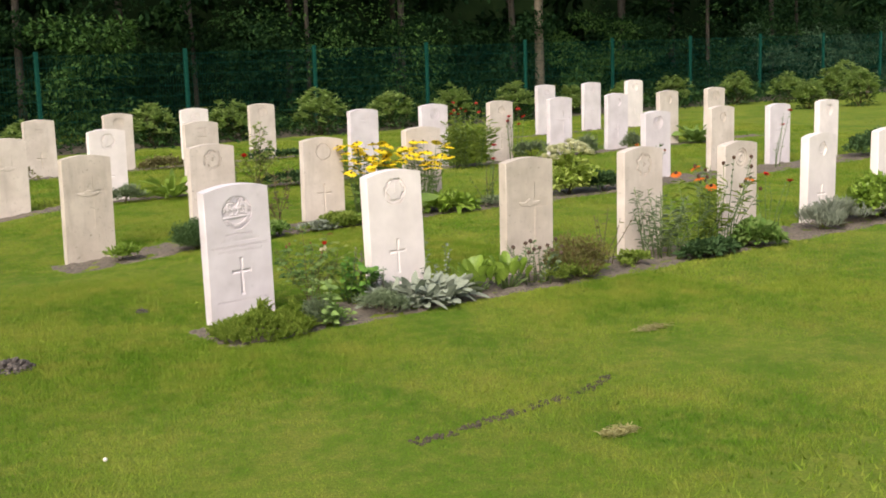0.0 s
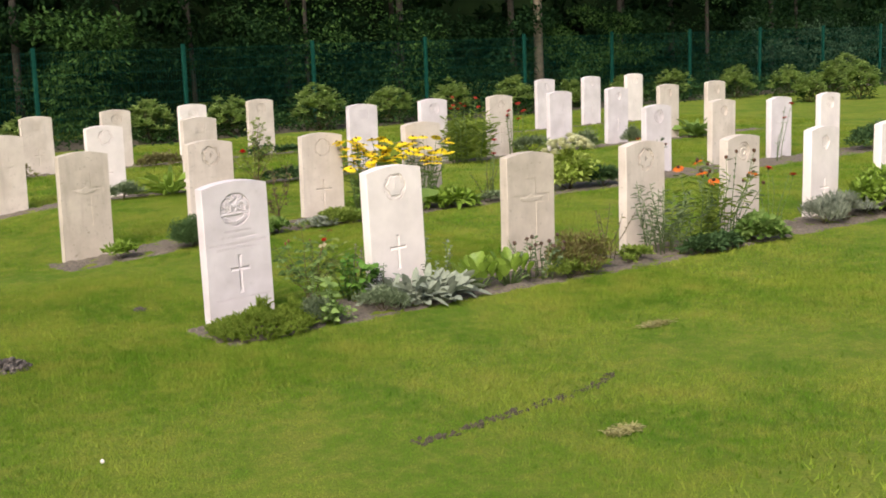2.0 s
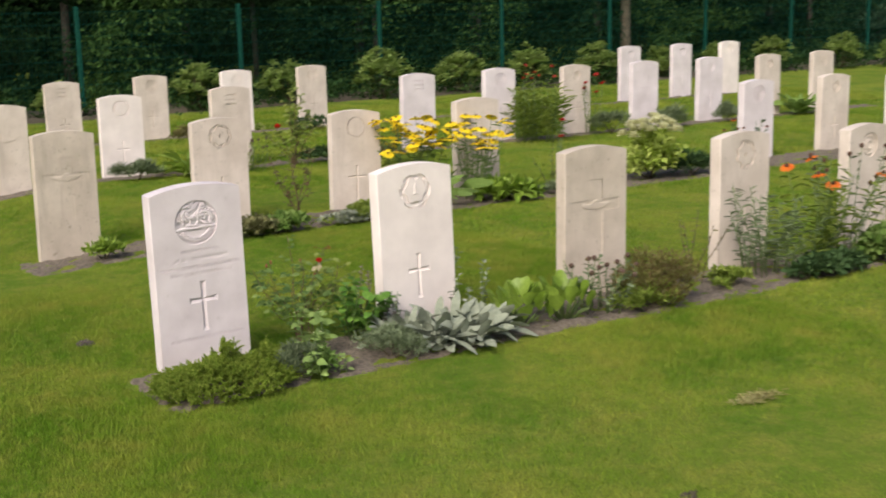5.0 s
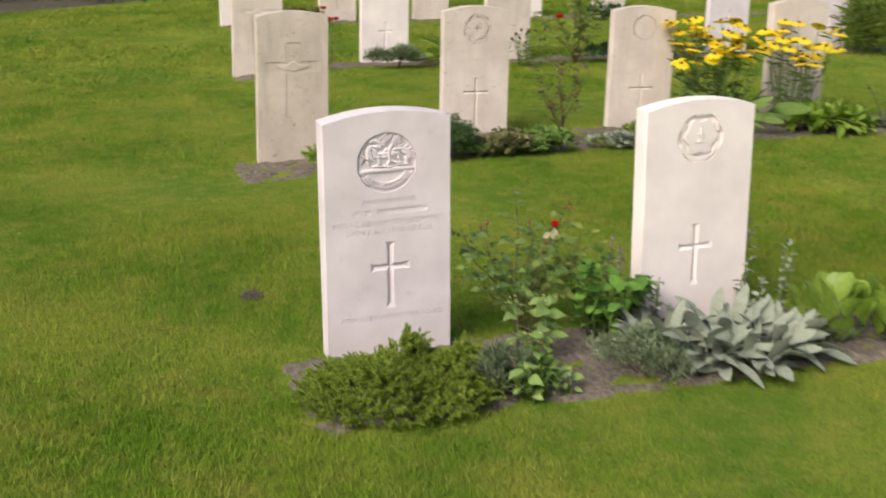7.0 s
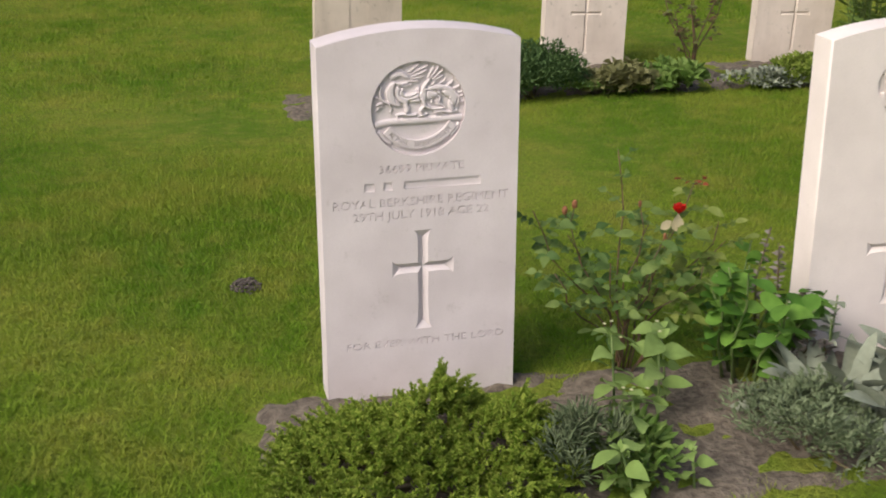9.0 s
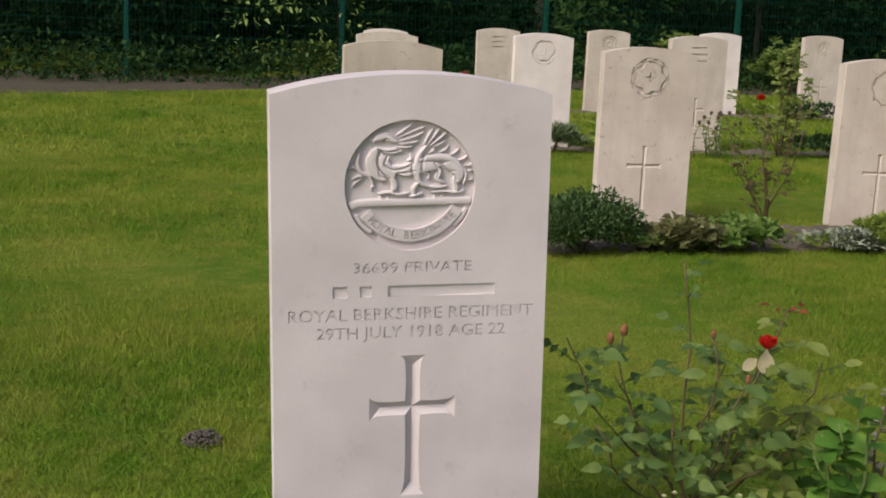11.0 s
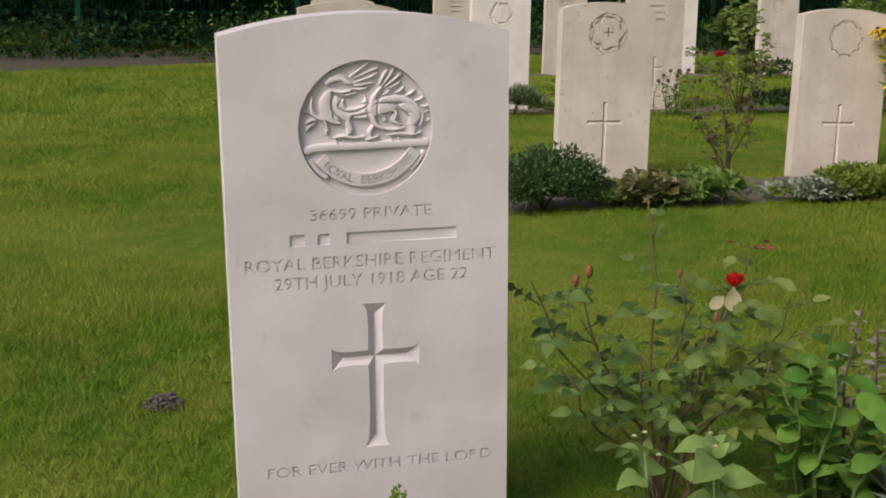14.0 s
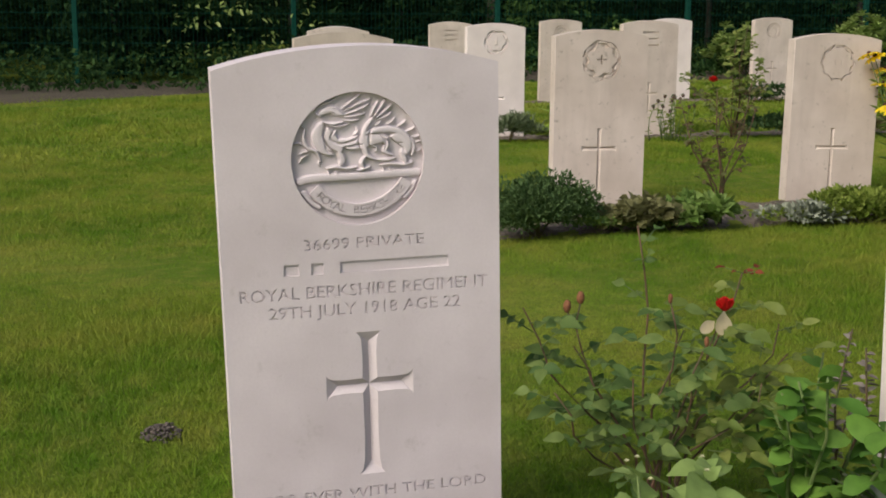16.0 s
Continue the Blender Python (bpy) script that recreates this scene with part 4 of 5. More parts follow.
def nettle(x, y, h, tiers, leaf):
    """A soft weed with crossed pairs of pale heart-shaped leaves, the top ones largest."""
    e = thing("pale_nettle", x, y, ground_at(x, y), "pale green leafy weed with heart-shaped leaves", "plant", "pale nettles", random.uniform(0, 360))
    lx, ly = random.uniform(-0.03, 0.03), random.uniform(-0.03, 0.02)
    stems(e, [[(0, 0, -0.01), (lx * 0.4, ly * 0.4, h * 0.5), (lx, ly, h)]], 0.0032, 0.002, STEM_GREEN)
    base, way, size = [], [], []
    for i in range(tiers):
        t = 0.3 + 0.7 * i / (tiers - 1)
        for j in range(2):
            a = i * 1.57 + j * math.pi + random.uniform(-0.3, 0.3)
            base.append((lx * t + 0.008 * math.cos(a), ly * t + 0.008 * math.sin(a), h * t))
            way.append((math.cos(a), math.sin(a), random.uniform(0.0, 0.35)))
            size.append(leaf * (0.6 + 0.45 * t) * random.uniform(0.85, 1.1))
    for j in range(3):
        a = j * 2.1 + random.random()
        base.append((lx, ly, h))
        way.append((math.cos(a), math.sin(a), 1.0))
        size.append(leaf * 0.4)
    k = len(base)
    size = np.array(size)
    mesh_part("foliage", fine_leaves("foliage", np.array(base), np.array(way), np.tile((-0.4, -0.5, 1.0), (k, 1)) + 0.15 * rng.normal(size=(k, 3)), size, size * 0.68, MAT_NETTLE, 0.2, 0.3, 0.15), e)
    if tiers > 4:
        for j in range(3):
            p = mesh_part("petals", petals(6, 0.004, 0.003, 0.6, MAT_CREAM, 2), e, "tiny white flowers")
            p.matrix_basis = pose(lx + random.uniform(-0.03, 0.03), ly + random.uniform(-0.02, 0.02), h + random.uniform(0.0, 0.03))
    return e


def rose_bush():
    """Forked canes with compound leaves of five leaflets, two faded buds and one red bloom."""
    bx, by = 0.45, 0.03
    e = thing("rose_bush", bx, by, ground_at(bx, by), "straggling rose bush with one red rose between headstones", "rose bush", "rose bushes", 0)
    # cane: tip, number of leaves, what it ends in
    canes = [((-0.133, 0.0, 0.345), 3, "buds"), ((-0.205, 0.02, 0.365), 5, "leaf"), ((-0.18, -0.06, 0.26), 5, "leaf"), ((-0.022, 0.05, 0.475), 3, "leaf"), ((0.022, 0.02, 0.365), 3, "stub"),
             ((0.06, -0.03, 0.31), 4, "stub"), ((0.100, 0.0, 0.350), 5, "rose"), ((0.15, 0.05, 0.395), 4, "red"), ((0.20, 0.02, 0.32), 6, "leaf"), ((0.14, -0.05, 0.25), 5, "leaf"),
             ((-0.06, -0.05, 0.27), 4, "leaf"), ((0.24, 0.06, 0.26), 5, "leaf"), ((-0.10, 0.10, 0.28), 4, "leaf"), ((0.09, 0.12, 0.29), 4, "leaf")]
    sets = {"young": ([], [], []), "old": ([], [], []), "red": ([], [], [])}

    def spray(p, bearing, rise, kind, leaflet, pairs=2):
        d = Vector((math.cos(bearing) * math.cos(rise), math.sin(bearing) * math.cos(rise), math.sin(rise)))
        s = Vector((-math.sin(bearing), math.cos(bearing), 0))
        b, w, z = sets[kind]
        end = p + d * leaflet * 1.9
        stems(e, [[tuple(p), tuple(p.lerp(end, 0.6)), tuple(end)]], 0.0011, 0.0008, STEM_GREEN, 3, "leaf_stalk")
        for i in range(pairs):
            q = p + d * leaflet * (0.75 + 0.75 * i)
            for sgn in (-1, 1):
                b.append(tuple(q))
                w.append(tuple(d * 0.45 + s * sgn + Vector((0, 0, random.uniform(-0.25, 0.2)))))
                z.append(leaflet * random.uniform(0.75, 1.0))
        b.append(tuple(end))
        w.append(tuple(d + Vector((0, 0, random.uniform(-0.5, 0.0)))))
        z.append(leaflet * 1.15)

    for (tx, ty, tz), leaves, kind in canes:
        fork = Vector((tx * 0.22 + random.uniform(-0.015, 0.015), ty * 0.3, tz * 0.38))
        knee = Vector((tx * 0.72 + random.uniform(-0.02, 0.02), ty * 0.75 + random.uniform(-0.01, 0.01), tz * 0.72))
        tip = Vector((tx, ty, tz))
        path = [Vector((tx * 0.08, ty * 0.1, -0.01)), fork, knee, tip]
        sway = Vector((random.uniform(-0.028, 0.028), random.uniform(-0.015, 0.015), 0))
        bent = [path[0], path[0].lerp(fork, 0.5) - sway, fork, fork.lerp(knee, 0.5) + sway, knee, knee.lerp(tip, 0.5) - sway * 0.6, tip]
        stems(e, [[tuple(p) for p in bent]], 0.0025, 0.0012, CANE, 5, "cane")
        turn = random.uniform(0, 6.28)
        for i in range(leaves + 3):
            t = 1.25 + 1.65 * (i + random.uniform(0.2, 0.8)) / (leaves + 3)
            s = min(int(t), 2)
            p = path[s].lerp(path[s + 1], t - s)
            turn += 2.4
            spray(p, turn, random.uniform(-0.1, 0.6), "young" if tx > 0.12 else "old", random.uniform(0.023, 0.036), 1 if tz > 0.4 or random.random() < 0.3 else 2)
        if kind == "rose":
            bloom(e, (tx, ty, tz), ROSE, None, 0.01)
            q = mesh_part("sepal", petals(5, 0.026, 0.016, 0.9, MAT_FRESH), e)
            q.matrix_basis = pose(tx, ty, tz - 0.014)
            spray(tip - Vector((0.004, 0.012, 0.02)), -1.4, 0.1, "young", 0.036, 1)
            mesh_part("faded_petal", fine_leaves("faded_petal", np.array([(tx - 0.008, ty - 0.014, tz + 0.004), (tx - 0.020, ty - 0.010, tz - 0.012)]), np.array([(-0.15, -0.35, -0.9), (-0.9, -0.3, -0.5)]), np.array([(0.0, -1.0, 0.2), (0.1, -1.0, 0.5)]), np.array([0.036, 0.028]), np.array([0.026, 0.018]), MAT_FADED, 0.25, 0.1, 0.8), e, "faded cream petal hanging from the bloom")
        elif kind == "buds":
            for dx, dz in ((0.008, 0.03), (-0.012, 0.018)):
                stems(e, [[(tx, ty, tz - 0.01), (tx + dx * 0.7, ty, tz + dz * 0.5), (tx + dx, ty, tz + dz)]], 0.0016, 0.0012, STEM, 4, "cane")
                h = part("rose_bud", cone_bm(0.0062, 0.010), MAT_HIP, e, "withered brownish rose bud", True)
                h.matrix_basis = pose(tx + dx, ty, tz + dz + 0.006)
        elif kind == "stub":
            h = part("rose_bud", cone_bm(0.004, 0.008), MAT_HIP, e, "pruned brown cane end", True)
            h.matrix_basis = pose(tx, ty, tz + 0.003)
        elif kind == "red":
            for bearing in (0.4, 2.6, -1.2):
                spray(tip, bearing, 0.25, "red", 0.014, 1)
    for kind, material in (("old", MAT_ROSE), ("young", MAT_ROSE_YOUNG), ("red", MAT_ROSE_RED)):
        b, w, z = (np.array(v) for v in sets[kind])
        k = len(b)
        mesh_part("foliage", fine_leaves("foliage", b, w, np.tile((-0.45, -0.7, 1.0), (k, 1)) + 0.35 * rng.normal(size=(k, 3)), z, z * 0.56, material, 0.3, 0.2, 0.2), e)
    return e


def bergenia(x, y, n, reach):
    """Rounded leathery blades, each on its own upright stalk."""
    e = thing("bergenia", x, y, ground_at(x, y), "bergenia clump with large rounded lime-green leaves", "plant", "bergenia clumps", random.uniform(0, 360))
    base, way, up = [], [], []
    for i in range(n):
        a = i * 2.4 + random.uniform(-0.3, 0.3)
        r = reach * math.sqrt((i + 0.5) / n)
        z = 0.12 - 0.07 * (r / reach) ** 2 + random.uniform(-0.015, 0.02)
        p = (r * math.cos(a), r * math.sin(a), z)
        stems(e, [[(p[0] * 0.2, p[1] * 0.2, -0.01), (p[0] * 0.7, p[1] * 0.7, z * 0.7), p]], 0.005, 0.0035, STEM_GREEN, 5, "leaf_stalk")
        base.append(p)
        way.append((math.cos(a) * 0.35, math.sin(a) * 0.35, random.uniform(0.7, 1.4)))
        up.append((-math.cos(a), -math.sin(a), 0.35))
    mesh_part("foliage", fine_leaves("foliage", np.array(base), np.array(way), np.array(up) + 0.2 * rng.normal(size=(n, 3)), 0.092 * rng.uniform(0.7, 1.15, n), 0.076 * rng.uniform(0.8, 1.1, n), MAT_LIME, 0.35, 0.1, 0.8), e)
    return e


def forked_rose(label, x, y, tips, leaves, size, material, blooms=()):
    """A rose bush of thin crooked canes forking from one stock, leafy towards the tips."""
    e = thing("rose_bush", x, y, ground_at(x, y), label, "rose bush", "rose bushes")
    base, way = [], []
    for i, (tx, ty, tz) in enumerate(tips):
        kink = random.uniform(-0.02, 0.02)
        path = [Vector((0.012 * math.cos(i), 0.012 * math.sin(i), -0.01)), Vector((tx * 0.22 + kink, ty * 0.3, tz * 0.35)), Vector((tx * 0.62 - kink, ty * 0.7, tz * 0.68)), Vector((tx, ty, tz))]
        stems(e, [[tuple(q) for q in path]], 0.0045, 0.0018, CANE, 5, "cane")
        twigs = []
        for k in range(leaves):
            u = 1.1 + 1.9 * (k + random.random()) / leaves
            q = path[int(min(u, 2.99))].lerp(path[int(min(u, 2.99)) + 1], u - int(min(u, 2.99)))
            a = random.uniform(0, 2 * math.pi)
            out = q + Vector((math.cos(a), math.sin(a), random.uniform(0.2, 0.9))) * random.uniform(0.03, 0.07)
            twigs.append([tuple(q), tuple(q.lerp(out, 0.5) + Vector((0, 0, 0.004))), tuple(out)])
            for m in range(5):
                f = (m + 1) / 5
                b = a + (1.2 if m % 2 else -1.2) * (m < 4)
                base.append(tuple(q.lerp(out, f)))
                way.append((math.cos(b), math.sin(b), random.uniform(-0.3, 0.5)))
        stems(e, twigs, 0.0016, 0.0010, CANE, 3, "twig")
    for tx, ty, tz in blooms:
        bloom(e, (tx, ty, tz), FULLROSE, None, 0.01)
    n = len(base)
    mesh_part("foliage", fine_leaves("foliage", np.array(base), np.array(way), np.tile((-0.3, -0.5, 1.0), (n, 1)) + 0.4 * rng.normal(size=(n, 3)), size * rng.uniform(0.6, 1.25, n), size * 0.62 * rng.uniform(0.8, 1.1, n), material, 0.3, 0.2, 0.2), e)
    return e


# ---- bed of the first row ----
sprig_mat("juniper_mat", "dense bright green feathery mat shrub before headstone", -0.05, -0.31, 0.31, 0.25, 0.17, 1000, MAT_SPRIG)
mound("small_rosemary", "small blue-green needle-leaved plant at bed edge", 0.215, -0.38, 0.09, 0.10, 0.12, 900, 0.03, 0.004, MAT_GREYGREEN, "plant", "", 9, 0.9)
nettle(0.35, -0.20, 0.185, 5, 0.064)
nettle(0.44, -0.20, 0.180, 5, 0.068)
nettle(0.31, -0.30, 0.13, 4, 0.062)
nettle(0.48, -0.14, 0.17, 4, 0.052)
nettle(0.29, -0.46, 0.11, 4, 0.058)
nettle(0.32, -0.39, 0.15, 5, 0.060)
nettle(0.41, -0.44, 0.07, 4, 0.036)
mound("groundsel", "low yellow-green weed on bare soil", 0.31, -0.36, 0.09, 0.10, 0.08, 420, 0.03, 0.014, MAT_FRESH, "plant", "", 12, 0.5)
mound("thyme_cushion", "low grey-green cushion plant at bed edge", 0.67, -0.36, 0.16, 0.14, 0.115, 3400, 0.016, 0.005, MAT_GREYGREEN, "plant", "", 26, 0.6)
rose_bush()
leafy_stalks("mint_clump", "leafy bright green clump with large serrated leaves", 0.70, -0.04, 13, 0.27, 0.09, 0.052, 0.034, 13, MAT_MINT, None, "plant", "", STEM_GREEN, 0.09)
leafy_stalks("withered_sage", "dark withered sage stalk against headstone", 0.735, -0.02, 3, 0.33, 0.02, 0.017, 0.010, 30, MAT_DUSK, None, "plant", "withered sage stalks", STEM, 0.03, 0.003, 0.55)
leafy_stalks("withered_sage", "dark withered sage stalk against headstone", 0.80, -0.08, 4, 0.20, 0.03, 0.024, 0.016, 26, MAT_DUSK, None, "plant", "withered sage stalks", STEM, 0.04, 0.003, 0.4)
for sx, sy in ((0.89, -0.36), (1.14, -0.35), (1.01, -0.24), (0.80, -0.22), (1.02, -0.41)):
    rosette("lambs_ear", "silvery felted lambs-ear rosette before headstone", sx, sy, 40, 0.148, 0.040, MAT_SILVER, (0.25, 1.45), "plant", "lambs-ear rosettes", 0.5, 0.05, 4, 0.3)
for sx, sy, hh in ((1.25, 0.02, 0.32), (1.33, -0.08, 0.28), (1.2, -0.05, 0.22), (0.83, -0.1, 0.26)):
    e = leafy_stalks("lambs_ear_spike", "upright silvery lambs-ear flower spike", sx, sy, 2, hh, 0.02, 0.03, 0.018, 16, MAT_SILVER, None, "plant", "lambs-ear spikes", STEM_GREEN, 0.05, 0.004)
for sx, sy in ((1.38, -0.28), (1.60, -0.32)):
    bergenia(sx, sy, 22, 0.13)
leafy_stalks("sedum", "sedum clump with dark brown seed heads", 1.85, -0.27, 16, 0.25, 0.13, 0.035, 0.02, 10, MAT_GREYGREEN, (petals(9, 0.016, 0.012, 0.5, MAT_BRONZE), MAT_DRY, 0.012, 0.7), "plant", "", STEM_GREEN, 0.1)
mound("heather", "bushy heather with russet and yellow-green tips", 2.16, -0.32, 0.24, 0.17, 0.21, 4200, 0.024, 0.008, MAT_HEATH, "plant", "", 26, 0.8)
mound("heather", "bushy heather with green tips", 2.0, -0.42, 0.18, 0.10, 0.13, 1500, 0.026, 0.009, MAT_FEATHER, "plant", "", 16, 0.6)
leafy_stalks("bare_rose", "thin rose bush with few leaves", 2.62, -0.1, 5, 0.36, 0.06, 0.03, 0.018, 4, MAT_BRONZE, None, "rose bush", "rose bushes", STEM, 0.14, 0.004, 0.5)
mound("saxifrage", "small green cushion on bare soil", 2.68, -0.30, 0.12, 0.09, 0.08, 600, 0.035, 0.016, MAT_FEATHER, "plant", "", 9, 0.3)
leafy_stalks("tall_aster", "tall soft green leafy clump hiding a headstone's foot", 3.06, -0.22, 20, 0.46, 0.2, 0.06, 0.012, 20, MAT_GREYGREEN, None, "plant", "", STEM_GREEN, 0.14)
leafy_stalks("helenium", "tall helenium with orange daisy flowers and dark heads", 3.42, -0.24, 20, 0.54, 0.22, 0.085, 0.013, 17, MAT_FEATHER, (HELEN, MAT_HEART, 0.012, 0.25), "plant", "", STEM_GREEN, 0.15)
leafy_stalks("coneflower", "tall coneflower stalks with dark brown cone heads", 3.70, -0.16, 15, 0.60, 0.16, 0.06, 0.016, 10, MAT_GREYGREEN, (petals(6, 0.012, 0.006, -0.9, MAT_BRONZE), MAT_HEART, 0.013, 0.8), "plant", "", STEM_GREEN, 0.14)
leafy_stalks("poppy", "slender stalks with single red poppies", 4.35, -0.1, 5, 0.47, 0.1, 0.04, 0.012, 4, MAT_FRESH, (REDDISK, MAT_HEART, 0.01, 0.4), "flower", "red flowers", STEM_GREEN, 0.12)
mound("dead_nettle", "low dark leafy clump at bed edge", 3.28, -0.44, 0.24, 0.12, 0.10, 900, 0.05, 0.03, MAT_DARK, "plant", "", 18, 0.1)
mound("wild_strawberry", "bright green strawberry clump at bed edge", 3.80, -0.42, 0.2, 0.13, 0.15, 900, 0.055, 0.042, MAT_FRESH, "plant", "", 16, 0.1)
mound("lavender", "silvery lavender bush before headstone", 4.68, -0.30, 0.24, 0.14, 0.17, 1300, 0.06, 0.006, MAT_SILVER, "shrub", "lavender bushes", 22, 1.2)
mound("lavender", "silvery lavender bush before headstone", 5.0, -0.3, 0.18, 0.14, 0.15, 1000, 0.06, 0.006, MAT_SILVER, "shrub", "lavender bushes", 14, 1.2)
mound("leafy_shrub", "yellow-green leafy shrub beside headstone", 5.5, -0.28, 0.38, 0.2, 0.32, 2200, 0.06, 0.04, MAT_LIME, "shrub", "", 26, 0.2)
mound("leafy_shrub", "green leafy shrub beside headstone", 6.1, -0.3, 0.3, 0.2, 0.28, 1500, 0.06, 0.04, MAT_FRESH, "shrub", "", 20, 0.2)

# ---- bed of the second row ----
mound("weedy_tuft", "small yellow-green weed on bare soil", 0.5, 2.78, 0.12, 0.10, 0.10, 400, 0.045, 0.02, MAT_LIME, "plant", "", 9, 0.4)
mound("box_bush", "dark green dense rounded bush beside headstone", 1.05, 2.62, 0.20, 0.14, 0.21, 15000, 0.021, 0.008, MAT_BOX, "shrub", "", 60, 0.4)
mound("coral_bells", "brown-green leafy clump before headstone", 1.45, 2.63, 0.20, 0.12, 0.10, 800, 0.042, 0.042, MAT_CORAL, "plant", "", 14, 0.1)
mound("weedy_edge", "low green weeds along the bed edge", 1.30, 2.575, 0.34, 0.05, 0.05, 700, 0.028, 0.012, MAT_FRESH, "plant", "bed edge weeds", 16, 0.4)
mound("weedy_edge", "low green weeds along the bed edge", 2.25, 2.575, 0.40, 0.05, 0.05, 800, 0.028, 0.012, MAT_FEATHER, "plant", "bed edge weeds", 18, 0.4)
mound("geranium", "fresh green leafy clump before headstone", 1.67, 2.60, 0.13, 0.11, 0.11, 600, 0.05, 0.035, MAT_FRESH, "plant", "", 12, 0.2)
mound("silver_mat", "whitish grey ground-cover mat on bed", 2.08, 2.62, 0.17, 0.10, 0.07, 900, 0.03, 0.016, MAT_SILVER, "plant", "", 14, 0.2)
mound("chickweed", "green ground-cover at headstone's foot", 2.36, 2.64, 0.26, 0.13, 0.12, 1500, 0.03, 0.014, MAT_FEATHER, "plant", "", 18, 0.4)
for sx, sy, m, lab in ((2.83, 3.0, 44, "between"), (3.36, 2.88, 26, "before"), (3.02, 3.0, 10, "beside")):
    leafy_stalks("rudbeckia", "tall yellow rudbeckia daisies %s headstones" % lab, sx, sy, m, 0.62, 0.11, 0.08, 0.016, 6, MAT_FRESH, (DAISY, MAT_HEART, 0.009, 1.0), "flower", "yellow daisies", STEM_GREEN, 0.16)
forked_rose("thin rose bush with bare canes and reddish young leaves", 1.78, 2.68, [(-0.16, 0.0, 0.42), (-0.09, 0.03, 0.33), (-0.05, -0.04, 0.52), (0.02, 0.05, 0.47), (0.10, -0.02, 0.55), (0.14, 0.02, 0.44)], 6, 0.028, MAT_ROSE_DULL)
rosette("day_lily", "arching grassy leaf clump beside headstone", 2.9, 2.8, 26, 0.38, 0.018, MAT_FRESH, (0.5, 1.4), "plant", "", 0.5)
mound("hosta", "bright green leafy clump before headstone", 3.55, 2.7, 0.26, 0.12, 0.14, 500, 0.09, 0.045, MAT_LIME, "plant", "", 12, 0.1)
leafy_stalks("bare_rose", "thin rose bush on the bed", 4.05, 2.85, 5, 0.38, 0.05, 0.035, 0.02, 8, MAT_ROSE, None, "rose bush", "rose bushes", STEM, 0.12, 0.004)
mound("low_cover", "grey-green ground cover on bed", 4.0, 2.72, 0.3, 0.12, 0.08, 900, 0.03, 0.014, MAT_GREYGREEN, "plant", "", 16, 0.3)
hyd = mound("hydrangea", "lime-green hydrangea bush with cream flower heads", 5.05, 2.80, 0.24, 0.2, 0.36, 1200, 0.07, 0.045, MAT_PALELIME, "shrub", "", 24, 0.1)
CREAMHEAD = petals(10, 0.05, 0.035, 0.3, MAT_CREAM, 3)
for i in range(26):
    a, r = i * 2.4, 0.27 * math.sqrt((i + 0.5) / 26)
    p = mesh_part("flower_head", CREAMHEAD, hyd, "cream flat flower head")
    p.matrix_basis = pose(r * math.cos(a), r * math.sin(a) * 0.8, 0.47 - 1.6 * r * r + random.uniform(-0.02, 0.03), random.uniform(-25, 25), 0, random.uniform(0, 360))
mound("box_bush", "low dark green bush", 5.45, 2.75, 0.24, 0.15, 0.18, 1500, 0.04, 0.016, MAT_DARK, "shrub", "", 16, 0.4)
leafy_stalks("aster", "leafy stalks with dark heads beside headstone", 6.1, 2.8, 14, 0.42, 0.18, 0.05, 0.02, 12, MAT_DARK, (petals(6, 0.02, 0.012, 0.2, MAT_ORANGE), MAT_HEART, 0.012, 0.4), "plant", "", STEM_GREEN, 0.12)
mound("box_bush", "low dark green bush behind headstones", 10.0, 2.75, 0.45, 0.2, 0.30, 1800, 0.05, 0.02, MAT_DARK, "shrub", "", 20, 0.4)
leafy_stalks("poppy", "slender stalks with single red poppies", 8.25, 2.85, 4, 0.62, 0.08, 0.04, 0.012, 4, MAT_FRESH, (REDDISK, MAT_HEART, 0.01, 0.5), "flower", "red flowers", STEM_GREEN, 0.12)
leafy_stalks("poppy", "slender stalks with single red poppies", 4.2, 2.95, 4, 0.56, 0.06, 0.04, 0.012, 4, MAT_FRESH, (REDDISK, MAT_HEART, 0.01, 0.5), "flower", "red flowers", STEM_GREEN, 0.1)

# ---- beds of the third and fourth rows ----
mound("lavender", "grey-green lavender tuft at headstone's foot", 1.78, 5.70, 0.24, 0.12, 0.15, 1100, 0.05, 0.01, MAT_GREYGREEN, "shrub", "lavender bushes", 14, 0.8)
rosette("fern", "yellow-green arching fern clump", 2.28, 5.72, 30, 0.30, 0.06, MAT_LIME, (0.3, 1.2), "plant", "", 0.4)
leafy_stalks("salvia", "clump with dark purple spikes before headstone", 2.80, 5.62, 16, 0.28, 0.14, 0.04, 0.014, 9, MAT_FEATHER, (petals(8, 0.02, 0.008, 1.2, MAT_DARK), MAT_DRY, 0.011, 0.8), "plant", "", STEM_GREEN, 0.06)
forked_rose("tall leafy rose bush with one red bloom", 3.26, 5.68, [(-0.36, 0.0, 0.40), (-0.15, 0.02, 0.36), (-0.06, -0.04, 0.50), (0.02, 0.05, 0.66), (0.06, -0.02, 0.72), (0.12, 0.04, 0.62), (0.17, 0.0, 0.50), (0.20, -0.05, 0.36)], 10, 0.042, MAT_ROSE_YOUNG, ((-0.16, -0.02, 0.37),))
mound("low_cover", "dark ground cover on bed", 3.7, 5.7, 0.4, 0.14, 0.14, 1200, 0.04, 0.02, MAT_DARK, "plant", "", 18, 0.3)
